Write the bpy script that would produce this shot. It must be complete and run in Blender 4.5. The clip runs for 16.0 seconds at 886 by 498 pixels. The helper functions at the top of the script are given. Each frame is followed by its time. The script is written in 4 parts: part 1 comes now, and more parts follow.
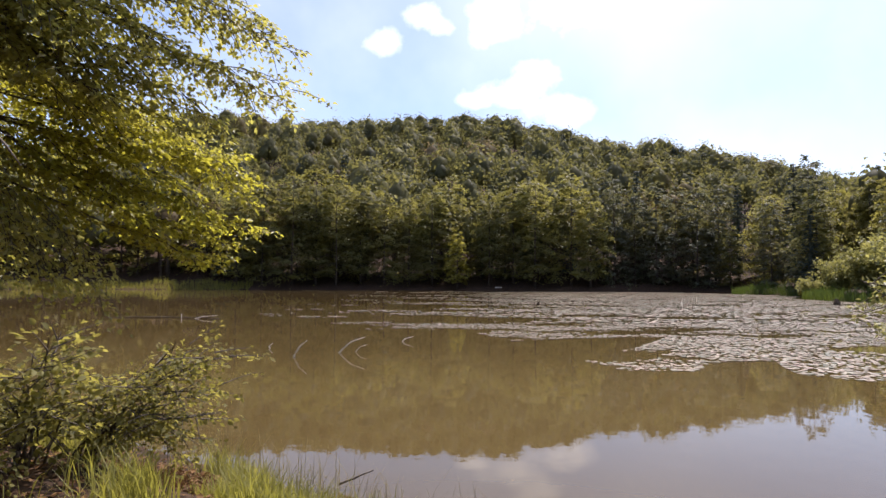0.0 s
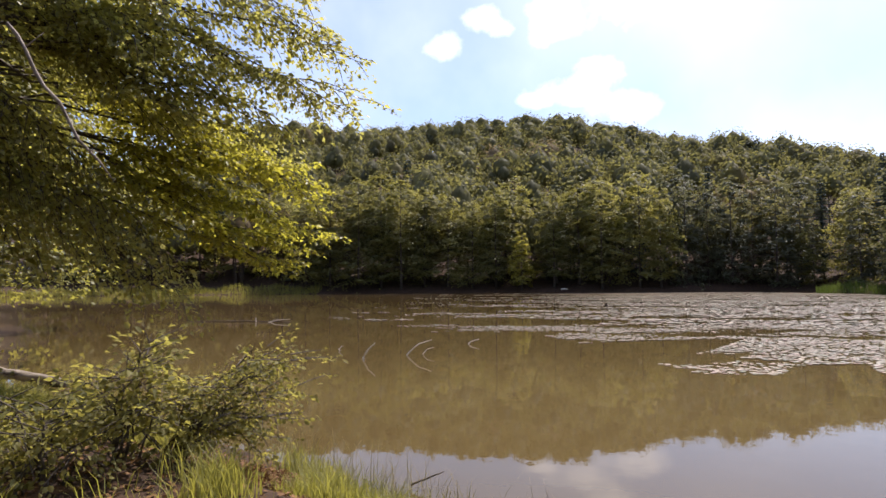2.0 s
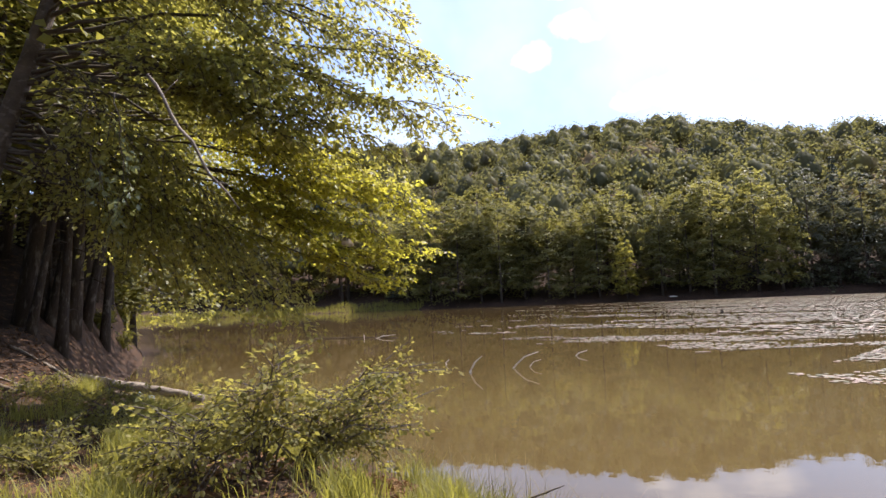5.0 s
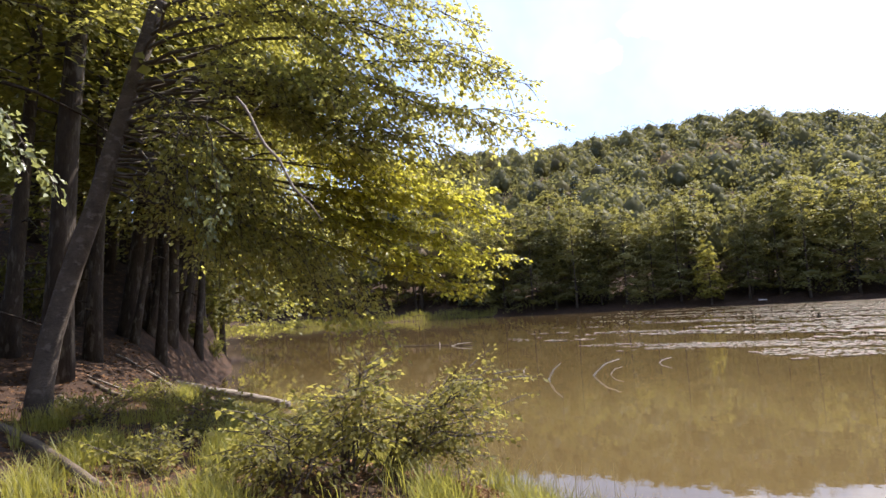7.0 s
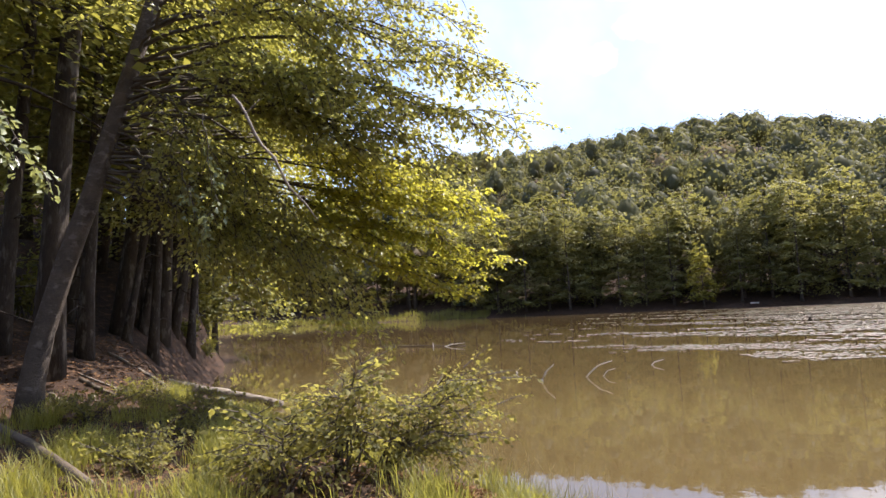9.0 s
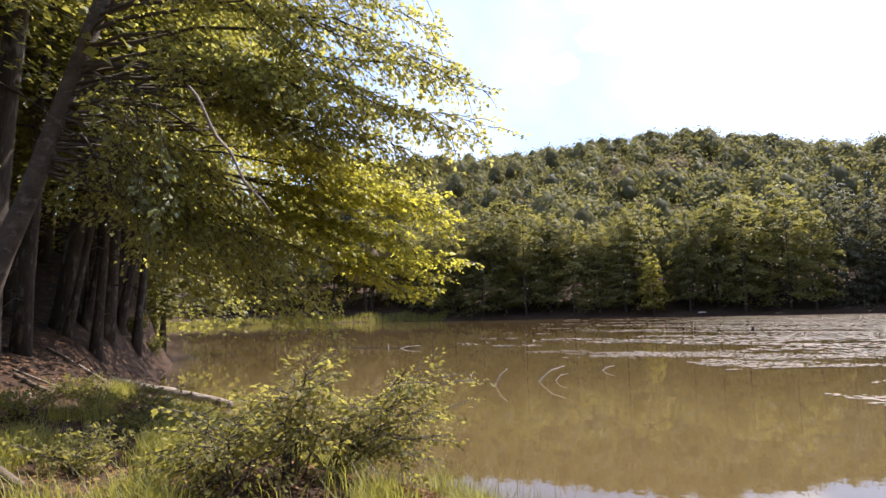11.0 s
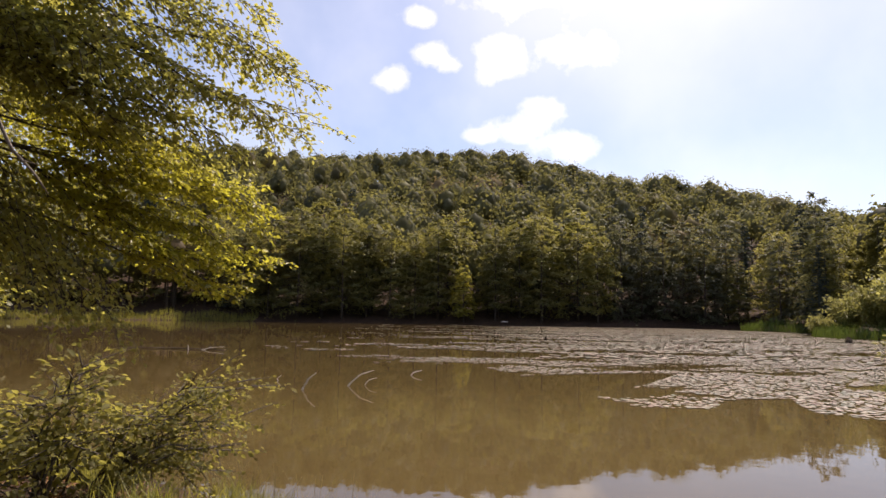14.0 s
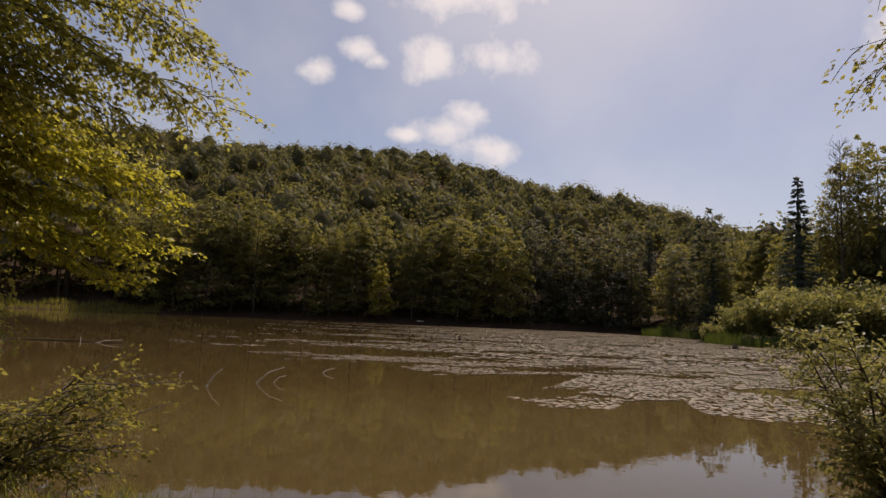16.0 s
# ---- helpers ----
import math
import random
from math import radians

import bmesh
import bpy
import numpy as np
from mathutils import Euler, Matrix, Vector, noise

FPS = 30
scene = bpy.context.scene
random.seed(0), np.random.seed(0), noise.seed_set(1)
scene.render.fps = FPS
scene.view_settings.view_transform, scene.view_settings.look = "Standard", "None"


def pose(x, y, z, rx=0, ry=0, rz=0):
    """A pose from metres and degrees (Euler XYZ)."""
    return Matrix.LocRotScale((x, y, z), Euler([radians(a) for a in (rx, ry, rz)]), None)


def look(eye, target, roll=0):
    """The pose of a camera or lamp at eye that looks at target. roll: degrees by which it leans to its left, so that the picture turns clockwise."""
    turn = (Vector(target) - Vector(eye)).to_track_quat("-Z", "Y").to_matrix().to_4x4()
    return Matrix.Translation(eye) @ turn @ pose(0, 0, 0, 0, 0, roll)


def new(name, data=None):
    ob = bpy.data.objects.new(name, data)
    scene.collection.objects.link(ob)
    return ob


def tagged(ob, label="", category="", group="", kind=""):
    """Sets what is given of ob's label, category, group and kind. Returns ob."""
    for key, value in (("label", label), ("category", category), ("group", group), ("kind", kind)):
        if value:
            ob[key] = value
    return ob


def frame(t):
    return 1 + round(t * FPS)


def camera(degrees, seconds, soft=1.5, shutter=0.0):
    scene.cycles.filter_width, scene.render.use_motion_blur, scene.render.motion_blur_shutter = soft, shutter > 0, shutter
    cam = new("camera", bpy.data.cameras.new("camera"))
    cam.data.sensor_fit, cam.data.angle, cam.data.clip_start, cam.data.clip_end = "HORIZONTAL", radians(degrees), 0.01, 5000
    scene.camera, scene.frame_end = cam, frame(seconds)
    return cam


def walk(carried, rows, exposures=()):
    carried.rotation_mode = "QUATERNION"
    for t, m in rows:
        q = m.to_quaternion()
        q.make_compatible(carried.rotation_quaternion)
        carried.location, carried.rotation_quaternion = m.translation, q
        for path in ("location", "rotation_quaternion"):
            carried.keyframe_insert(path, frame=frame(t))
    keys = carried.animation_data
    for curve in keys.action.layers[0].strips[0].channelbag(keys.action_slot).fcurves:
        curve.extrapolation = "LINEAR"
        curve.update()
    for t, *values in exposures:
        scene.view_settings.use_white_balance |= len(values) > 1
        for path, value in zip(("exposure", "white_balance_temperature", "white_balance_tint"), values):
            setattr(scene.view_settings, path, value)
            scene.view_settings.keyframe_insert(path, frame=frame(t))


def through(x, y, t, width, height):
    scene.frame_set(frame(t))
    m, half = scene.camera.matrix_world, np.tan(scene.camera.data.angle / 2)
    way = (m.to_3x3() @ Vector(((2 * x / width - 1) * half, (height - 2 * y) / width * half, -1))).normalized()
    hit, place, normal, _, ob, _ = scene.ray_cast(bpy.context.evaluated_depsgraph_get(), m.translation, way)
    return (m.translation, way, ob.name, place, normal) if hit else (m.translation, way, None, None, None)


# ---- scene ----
cam = camera(74.0, 16.0)
# ---------- the path of the hand-held camera ----------
PATH = [
    (0.0, pose(0.000, 0.000, 2.500, 92.92, -0.39, -0.16)),
    (0.5, pose(-0.009, -0.003, 2.502, 93.02, -0.62, 1.12)),
    (1.0, pose(-0.016, -0.006, 2.501, 93.05, -0.56, 2.48)),
    (1.5, pose(-0.024, -0.011, 2.498, 93.13, -0.03, 4.23)),
    (2.0, pose(-0.036, -0.022, 2.496, 93.17, 0.35, 6.06)),
    (2.5, pose(-0.053, -0.033, 2.498, 93.52, 0.91, 7.75)),
    (3.0, pose(-0.072, -0.046, 2.497, 93.84, 1.18, 9.33)),
    (3.5, pose(-0.088, -0.055, 2.491, 94.07, 1.34, 10.98)),
    (4.0, pose(-0.106, -0.062, 2.486, 94.29, 1.57, 12.40)),
    (6.5, pose(-0.216, -0.103, 2.478, 95.44, 3.19, 21.35)),
    (7.0, pose(-0.234, -0.119, 2.477, 95.76, 3.15, 22.82)),
    (7.5, pose(-0.248, -0.132, 2.481, 95.95, 3.22, 23.24)),
    (8.0, pose(-0.246, -0.135, 2.475, 95.83, 2.84, 22.56)),
    (8.5, pose(-0.244, -0.136, 2.476, 95.76, 2.71, 22.27)),
    (11.0, pose(-0.232, -0.119, 2.477, 95.86, 1.29, 18.01)),
    (11.5, pose(-0.229, -0.115, 2.478, 95.78, 0.68, 15.17)),
    (12.0, pose(-0.225, -0.104, 2.476, 95.96, 0.63, 12.85)),
    (12.5, pose(-0.221, -0.087, 2.479, 96.00, 0.67, 10.64)),
    (13.0, pose(-0.206, -0.062, 2.475, 96.20, 0.53, 8.32)),
    (13.5, pose(-0.194, -0.031, 2.473, 96.17, -0.22, 4.23)),
    (14.0, pose(-0.182, 0.001, 2.472, 96.18, -0.96, 0.33)),
    (14.5, pose(-0.176, 0.025, 2.469, 96.00, -1.90, -2.24)),
    (15.0, pose(-0.174, 0.037, 2.468, 95.94, -2.32, -4.16)),
    (15.5, pose(-0.172, 0.043, 2.471, 96.23, -2.50, -5.90)),
    (16.0, pose(-0.172, 0.046, 2.476, 96.32, -2.60, -7.77)),
]
EXPOSURES = [(0.0, 0.64, 6000, 19), (4.0, 0.86, 5900, 19), (7.0, 1.20, 5800, 18), (9.0, 1.20, 5800, 18), (12.5, 1.00, 5950, 20),
             (13.5, 0.66, 6400, 20), (14.5, 0.18, 6850, 20), (15.0, -0.06, 7050, 20), (16.0, -0.45, 7150, 20)]
walk(cam, PATH, EXPOSURES)

# ---------- sun, sky, clouds ----------
SUN_AZ, SUN_EL = radians(36), radians(58)      # clockwise from +y, above the horizon
sun = new("sun", bpy.data.lights.new("sun", "SUN"))
sun.data.energy, sun.data.angle, sun.data.color = 4.7, radians(0.53), (1.0, 0.90, 0.74)
to_sun = Vector((math.sin(SUN_AZ) * math.cos(SUN_EL), math.cos(SUN_AZ) * math.cos(SUN_EL), math.sin(SUN_EL)))
sun.matrix_world = look(to_sun * 50, (0, 0, 0))


class Nodes:
    """Short hand for a node tree."""

    def __init__(self, tree):
        self.tree = tree
        tree.nodes.clear()

    def add(self, kind, inputs=(), **settings):
        n = self.tree.nodes.new(kind)
        for k, v in settings.items():
            setattr(n, k, v)
        for k, v in dict(inputs).items():
            if isinstance(v, bpy.types.NodeSocket):
                self.tree.links.new(v, n.inputs[k])
            else:
                n.inputs[k].default_value = v
        return n

    def math(self, op, a, b=0.0, c=0.0):
        return self.add("ShaderNodeMath", {0: a, 1: b, 2: c}, operation=op).outputs[0]

    def noise(self, vec, scale, detail=3.0, rough=0.5):
        return self.add("ShaderNodeTexNoise", {"Vector": vec, "Scale": scale, "Detail": detail, "Roughness": rough}).outputs[0]

    def ramp(self, fac, stops):
        r = self.add("ShaderNodeValToRGB", {0: fac})
        while len(r.color_ramp.elements) < len(stops):
            r.color_ramp.elements.new(0.5)
        for e, (p, c) in zip(r.color_ramp.elements, stops):
            e.position, e.color = p, (*c, 1) if len(c) == 3 else c
        return r.outputs[0]

    def mix(self, fac, a, b):
        m = self.add("ShaderNodeMix", data_type="RGBA")
        for k, v in ((0, fac), (6, a), (7, b)):
            if isinstance(v, bpy.types.NodeSocket):
                self.tree.links.new(v, m.inputs[k])
            else:
                m.inputs[k].default_value = v if k == 0 else (*v, 1)
        return m.outputs[2]


world = bpy.data.worlds.new("sky")
scene.world = world
world.use_nodes = True
W = Nodes(world.node_tree)
sky = W.add("ShaderNodeTexSky", sky_type="NISHITA", sun_disc=False, sun_elevation=SUN_EL, sun_rotation=SUN_AZ,
            air_density=1.0, dust_density=2.4, ozone_density=1.6, altitude=600)
way = W.add("ShaderNodeTexCoord").outputs["Generated"]
xyz = W.add("ShaderNodeSeparateXYZ", {0: way}).outputs
az = W.math("ARCTAN2", xyz[0], xyz[1])
el = W.math("DIVIDE", xyz[2], W.math("SQRT", W.math("ADD", W.math("MULTIPLY", xyz[0], xyz[0]), W.math("MULTIPLY", xyz[1], xyz[1]))))
ragged = W.noise(way, 17.0, 7.0, 0.58)
veil = W.noise(way, 3.0, 5.0, 0.55)
# fair-weather cumulus: azimuth (degrees, clockwise), height as a tangent, half width, half height
CLOUDS = [(-5.7, 0.41, 0.030, 0.026), (-1.6, 0.452, 0.040, 0.022), (0.2, 0.436, 0.030, 0.018), (5.2, 0.447, 0.055, 0.042), (6.8, 0.322, 0.060, 0.026),
          (3.4, 0.308, 0.035, 0.014), (9.3, 0.352, 0.040, 0.028), (11.3, 0.287, 0.050, 0.026), (-3.2, 0.525, 0.035, 0.020), (12.5, 0.455, 0.080, 0.045),
          (9.0, 0.58, 0.18, 0.06), (47.5, 0.45, 0.05, 0.07), (-75.0, 0.5, 0.2, 0.1), (120.0, 0.6, 0.3, 0.12), (200.0, 0.5, 0.25, 0.1)]
cover = None
for a, e, w, h in CLOUDS:
    u = W.math("DIVIDE", W.math("SUBTRACT", az, radians(a) if a < 180 else radians(a - 360)), w)
    v = W.math("DIVIDE", W.math("SUBTRACT", el, e), h)
    r = W.math("SQRT", W.math("ADD", W.math("MULTIPLY", u, u), W.math("MULTIPLY", v, v)))
    blob = W.math("SUBTRACT", 1.0, r)
    cover = blob if cover is None else W.math("SMOOTH_MAX", cover, blob, 0.25)
cover = W.math("ADD", cover, W.math("MULTIPLY", W.math("SUBTRACT", ragged, 0.5), 2.6))
cover = W.add("ShaderNodeMapRange", {0: cover, 1: -0.55, 2: 1.05, 3: 0.0, 4: 0.85}, interpolation_type="SMOOTHSTEP").outputs[0]
thin = W.add("ShaderNodeMapRange", {0: veil, 1: 0.40, 2: 0.75, 3: 0.05, 4: 0.28}).outputs[0]
# a thin bright sheet of high cloud below the sun
sheet_u = W.math("DIVIDE", W.math("SUBTRACT", az, radians(17)), 0.50)
sheet_v = W.math("DIVIDE", W.math("SUBTRACT", el, 0.62), 0.42)
sheet = W.math("SQRT", W.math("ADD", W.math("MULTIPLY", sheet_u, sheet_u), W.math("MULTIPLY", sheet_v, sheet_v)))
sheet = W.math("ADD", W.math("SUBTRACT", 1.0, sheet), W.math("MULTIPLY", W.math("SUBTRACT", veil, 0.5), 0.9))
sheet = W.add("ShaderNodeMapRange", {0: sheet, 1: -0.15, 2: 0.8, 3: 0.0, 4: 0.35}, interpolation_type="SMOOTHSTEP").outputs[0]
cover = W.math("MAXIMUM", cover, W.math("MAXIMUM", thin, sheet))
skycol = W.mix(cover, sky.outputs[0], (9.5, 9.4, 9.3))
W.add("ShaderNodeOutputWorld", {0: W.add("ShaderNodeBackground", {0: skycol, 1: 0.124}).outputs[0]})


# ---------- materials ----------
def material(name):
    m = bpy.data.materials.new(name)
    m.use_nodes = True
    return m, Nodes(m.node_tree)


def leaf_material(name, dark, light, glow, through=0.45, gloss=0.35, rough=0.45, patch_scale=0.35, rust=None, gain=0.9):
    """A leaf: lit on its face, and lit through by the sun from behind. Each leaf has its own shade."""
    m, n = material(name)
    rnd = n.add("ShaderNodeNewGeometry").outputs["Random Per Island"]
    place = n.add("ShaderNodeTexCoord").outputs["Object"]
    patch = n.noise(place, patch_scale, 2.0)
    each = n.math("MULTIPLY", n.math("SUBTRACT", n.add("ShaderNodeObjectInfo").outputs["Random"], 0.5), 0.6)
    tone = n.math("ADD", each, n.math("ADD", n.math("MULTIPLY", rnd, 0.55), n.math("MULTIPLY", n.math("SUBTRACT", patch, 0.2 + 0.06 * gain), gain)))
    col = n.mix(tone, dark, light)
    if rust:
        spot = n.add("ShaderNodeMapRange", {0: n.noise(place, 0.021, 2.0), 1: 0.60, 2: 0.70, 3: 0.0, 4: 0.75}).outputs[0]
        col = n.mix(spot, col, rust)
    tr = n.mix(tone, [c * 0.55 for c in glow], glow)
    front = n.add("ShaderNodeBsdfPrincipled", {"Base Color": col, "Roughness": rough, "Specular IOR Level": gloss})
    back = n.add("ShaderNodeBsdfTranslucent", {"Color": tr})
    mixed = n.add("ShaderNodeMixShader", {0: through, 1: front.outputs[0], 2: back.outputs[0]})
    n.add("ShaderNodeOutputMaterial", {0: mixed.outputs[0]})
    return m


def solid_material(name, a, b, scale, rough=0.8, bump=0.3, stretch=(1, 1, 1), c=None, spec=0.3):
    """Two or three tones mottled at two scales, with a relief."""
    m, n = material(name)
    place = n.add("ShaderNodeMapping", {0: n.add("ShaderNodeTexCoord").outputs["Object"], 3: stretch}).outputs[0]
    big, fine = n.noise(place, scale, 4.0, 0.6), n.noise(place, scale * 9, 4.0, 0.65)
    f = n.add("ShaderNodeMapRange", {0: n.math("ADD", n.math("MULTIPLY", big, 0.65), n.math("MULTIPLY", fine, 0.35)), 1: 0.36, 2: 0.64}).outputs[0]
    col = n.mix(f, a, b)
    if c:
        spot = n.add("ShaderNodeMapRange", {0: n.noise(place, scale * 2.7, 3.0, 0.6), 1: 0.55, 2: 0.66}).outputs[0]
        col = n.mix(spot, col, c)
    relief = n.add("ShaderNodeBump", {"Strength": bump, "Distance": 0.03, "Height": fine}).outputs[0]
    p = n.add("ShaderNodeBsdfPrincipled", {"Base Color": col, "Roughness": rough, "Normal": relief, "Specular IOR Level": spec})
    n.add("ShaderNodeOutputMaterial", {0: p.outputs[0]})
    return m


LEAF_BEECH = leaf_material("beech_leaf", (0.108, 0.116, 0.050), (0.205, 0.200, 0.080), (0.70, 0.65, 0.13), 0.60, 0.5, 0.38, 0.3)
# brighter, yellower copy of the beech leaf: sunlight on the fan put into colour
LEAF_SUNLIT = leaf_material("sunlit_beech_leaf", (0.130, 0.142, 0.028), (0.225, 0.222, 0.048), (0.76, 0.70, 0.07), 0.60, 0.45, 0.40, 0.5)
# paler copy of the beech leaf: reflected glare is part of its base colour
LEAF_SHEEN = leaf_material("pale_sheen_beech_leaf", (0.16, 0.19, 0.09), (0.30, 0.32, 0.17), (0.50, 0.52, 0.16), 0.42, 0.7, 0.32, 1.0)
# green leaf darker than the beech's, with the near bank's shade in its colour
LEAF_SHADE = leaf_material("shade_darkened_leaf", (0.085, 0.094, 0.034), (0.155, 0.155, 0.050), (0.50, 0.46, 0.07), 0.46, 0.4)
LEAF_BUSH = leaf_material("bush_leaf", (0.066, 0.072, 0.026), (0.245, 0.225, 0.084), (0.60, 0.54, 0.11), 0.48, 0.15, 0.55, 2.0)
LEAF_RUSTY = leaf_material("rusty_leaf", (0.119, 0.100, 0.062), (0.206, 0.163, 0.094), (0.432, 0.324, 0.144), 0.34, 0.05, 0.7, 0.13)
LEAF_FAR = leaf_material("wood_leaf", (0.034, 0.041, 0.030), (0.145, 0.140, 0.064), (0.36, 0.33, 0.09), 0.40, 0.12, 0.6, 0.10, (0.17, 0.10, 0.04), 2.0)
# lit and shaded shore leaves: the difference in light is in these two colours
LEAF_FRINGE = leaf_material("shore_beech_leaf", (0.090, 0.094, 0.040), (0.195, 0.186, 0.068), (0.52, 0.47, 0.10), 0.44, 0.25, 0.5, 0.25)
LEAF_SHADED_SHORE = leaf_material("shaded_shore_leaf", (0.072, 0.080, 0.062), (0.145, 0.148, 0.090), (0.32, 0.31, 0.13), 0.36, 0.2, 0.55, 0.25)
LEAF_FAR_YELLOW = leaf_material("yellow_wood_leaf", (0.12, 0.125, 0.03), (0.25, 0.225, 0.055), (0.62, 0.56, 0.09), 0.46, 0.1, 0.6)
LEAF_SPRUCE = leaf_material("spruce_needle", (0.052, 0.066, 0.056), (0.090, 0.110, 0.080), (0.12, 0.14, 0.08), 0.24, 0.25, 0.55)
LEAF_WILLOW = leaf_material("willow_leaf", (0.16, 0.170, 0.060), (0.31, 0.305, 0.120), (0.62, 0.58, 0.16), 0.42, 0.3, 0.5)
GRASS = leaf_material("grass_blade", (0.105, 0.115, 0.026), (0.25, 0.235, 0.060), (0.54, 0.50, 0.08), 0.46, 0.3, 0.5, 1.2)
REED = leaf_material("reed_blade", (0.035, 0.075, 0.018), (0.09, 0.13, 0.03), (0.20, 0.26, 0.04), 0.35, 0.3, 0.5)
STRAW = leaf_material("dry_stalk", (0.16, 0.13, 0.06), (0.30, 0.25, 0.12), (0.4, 0.34, 0.15), 0.3, 0.3, 0.6)
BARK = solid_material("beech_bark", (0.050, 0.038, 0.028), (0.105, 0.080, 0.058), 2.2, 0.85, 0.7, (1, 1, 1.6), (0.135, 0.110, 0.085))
# darker copy of the bark: deep shade among the trunks put into the tone
SHADEDBARK = solid_material("shaded_stand_bark", (0.026, 0.020, 0.015), (0.068, 0.053, 0.040), 2.6, 0.9, 0.8, (1, 1, 0.3), (0.12, 0.105, 0.085))
TWIG = solid_material("twig_bark", (0.05, 0.04, 0.03), (0.11, 0.09, 0.065), 6.0, 0.8, 0.3)
DEADWOOD = solid_material("bleached_wood", (0.42, 0.37, 0.30), (0.68, 0.62, 0.53), 3.0, 0.75, 0.5, (0.3, 1, 1), (0.16, 0.12, 0.09))
DARKWOOD = solid_material("wet_wood", (0.06, 0.045, 0.03), (0.15, 0.115, 0.08), 3.0, 0.7, 0.5, (0.4, 1, 1))
GROUND = solid_material("forest_floor", (0.016, 0.010, 0.006), (0.060, 0.032, 0.017), 1.6, 0.95, 0.9, (1, 1, 1), (0.110, 0.058, 0.027))

m, n = material("lake_water")
place = n.add("ShaderNodeTexCoord").outputs["Object"]
murk = n.ramp(n.noise(place, 0.05, 3.0), [(0.3, (0.082, 0.057, 0.022)), (0.7, (0.108, 0.076, 0.031))])
swell = n.add("ShaderNodeBump", {"Strength": 0.10, "Distance": 0.02, "Height": n.noise(place, 1.6, 3.0, 0.5)}).outputs[0]
p = n.add("ShaderNodeBsdfPrincipled", {"Base Color": murk, "Roughness": 0.02, "IOR": 1.333, "Normal": swell})
n.add("ShaderNodeOutputMaterial", {0: p.outputs[0]})
WATER = m
PALEWOOD = solid_material("pale_driftwood", (0.58, 0.53, 0.46), (0.82, 0.78, 0.70), 5.0, 0.7, 0.3)
LOGWOOD = solid_material("weathered_log", (0.10, 0.078, 0.058), (0.36, 0.31, 0.245), 2.6, 0.8, 0.7, (0.45, 1, 1), (0.06, 0.042, 0.03))
DRYBARK = solid_material("dry_bark", (0.11, 0.085, 0.065), (0.34, 0.285, 0.23), 4.0, 0.8, 0.4)

m, n = material("lily_pad")
rnd = n.add("ShaderNodeNewGeometry").outputs["Random Per Island"]
obr = n.add("ShaderNodeObjectInfo").outputs["Random"]
mixr = n.math("FRACT", n.math("ADD", rnd, obr))
col = n.ramp(mixr, [(0.0, (0.13, 0.14, 0.065)), (0.4, (0.24, 0.205, 0.12)), (0.75, (0.33, 0.25, 0.17)), (1.0, (0.19, 0.11, 0.08))])
p = n.add("ShaderNodeBsdfPrincipled", {"Base Color": col, "Roughness": n.math("ADD", 0.30, n.math("MULTIPLY", mixr, 0.25)), "Specular IOR Level": 0.6})
n.add("ShaderNodeOutputMaterial", {0: p.outputs[0]})
LILY = m


# ---------- mesh helpers ----------
UP = np.array((0.0, 0.0, 1.0))


def unit(v):
    v = np.asarray(v, float)
    return v / np.maximum(np.linalg.norm(v, axis=-1, keepdims=True), 1e-9)


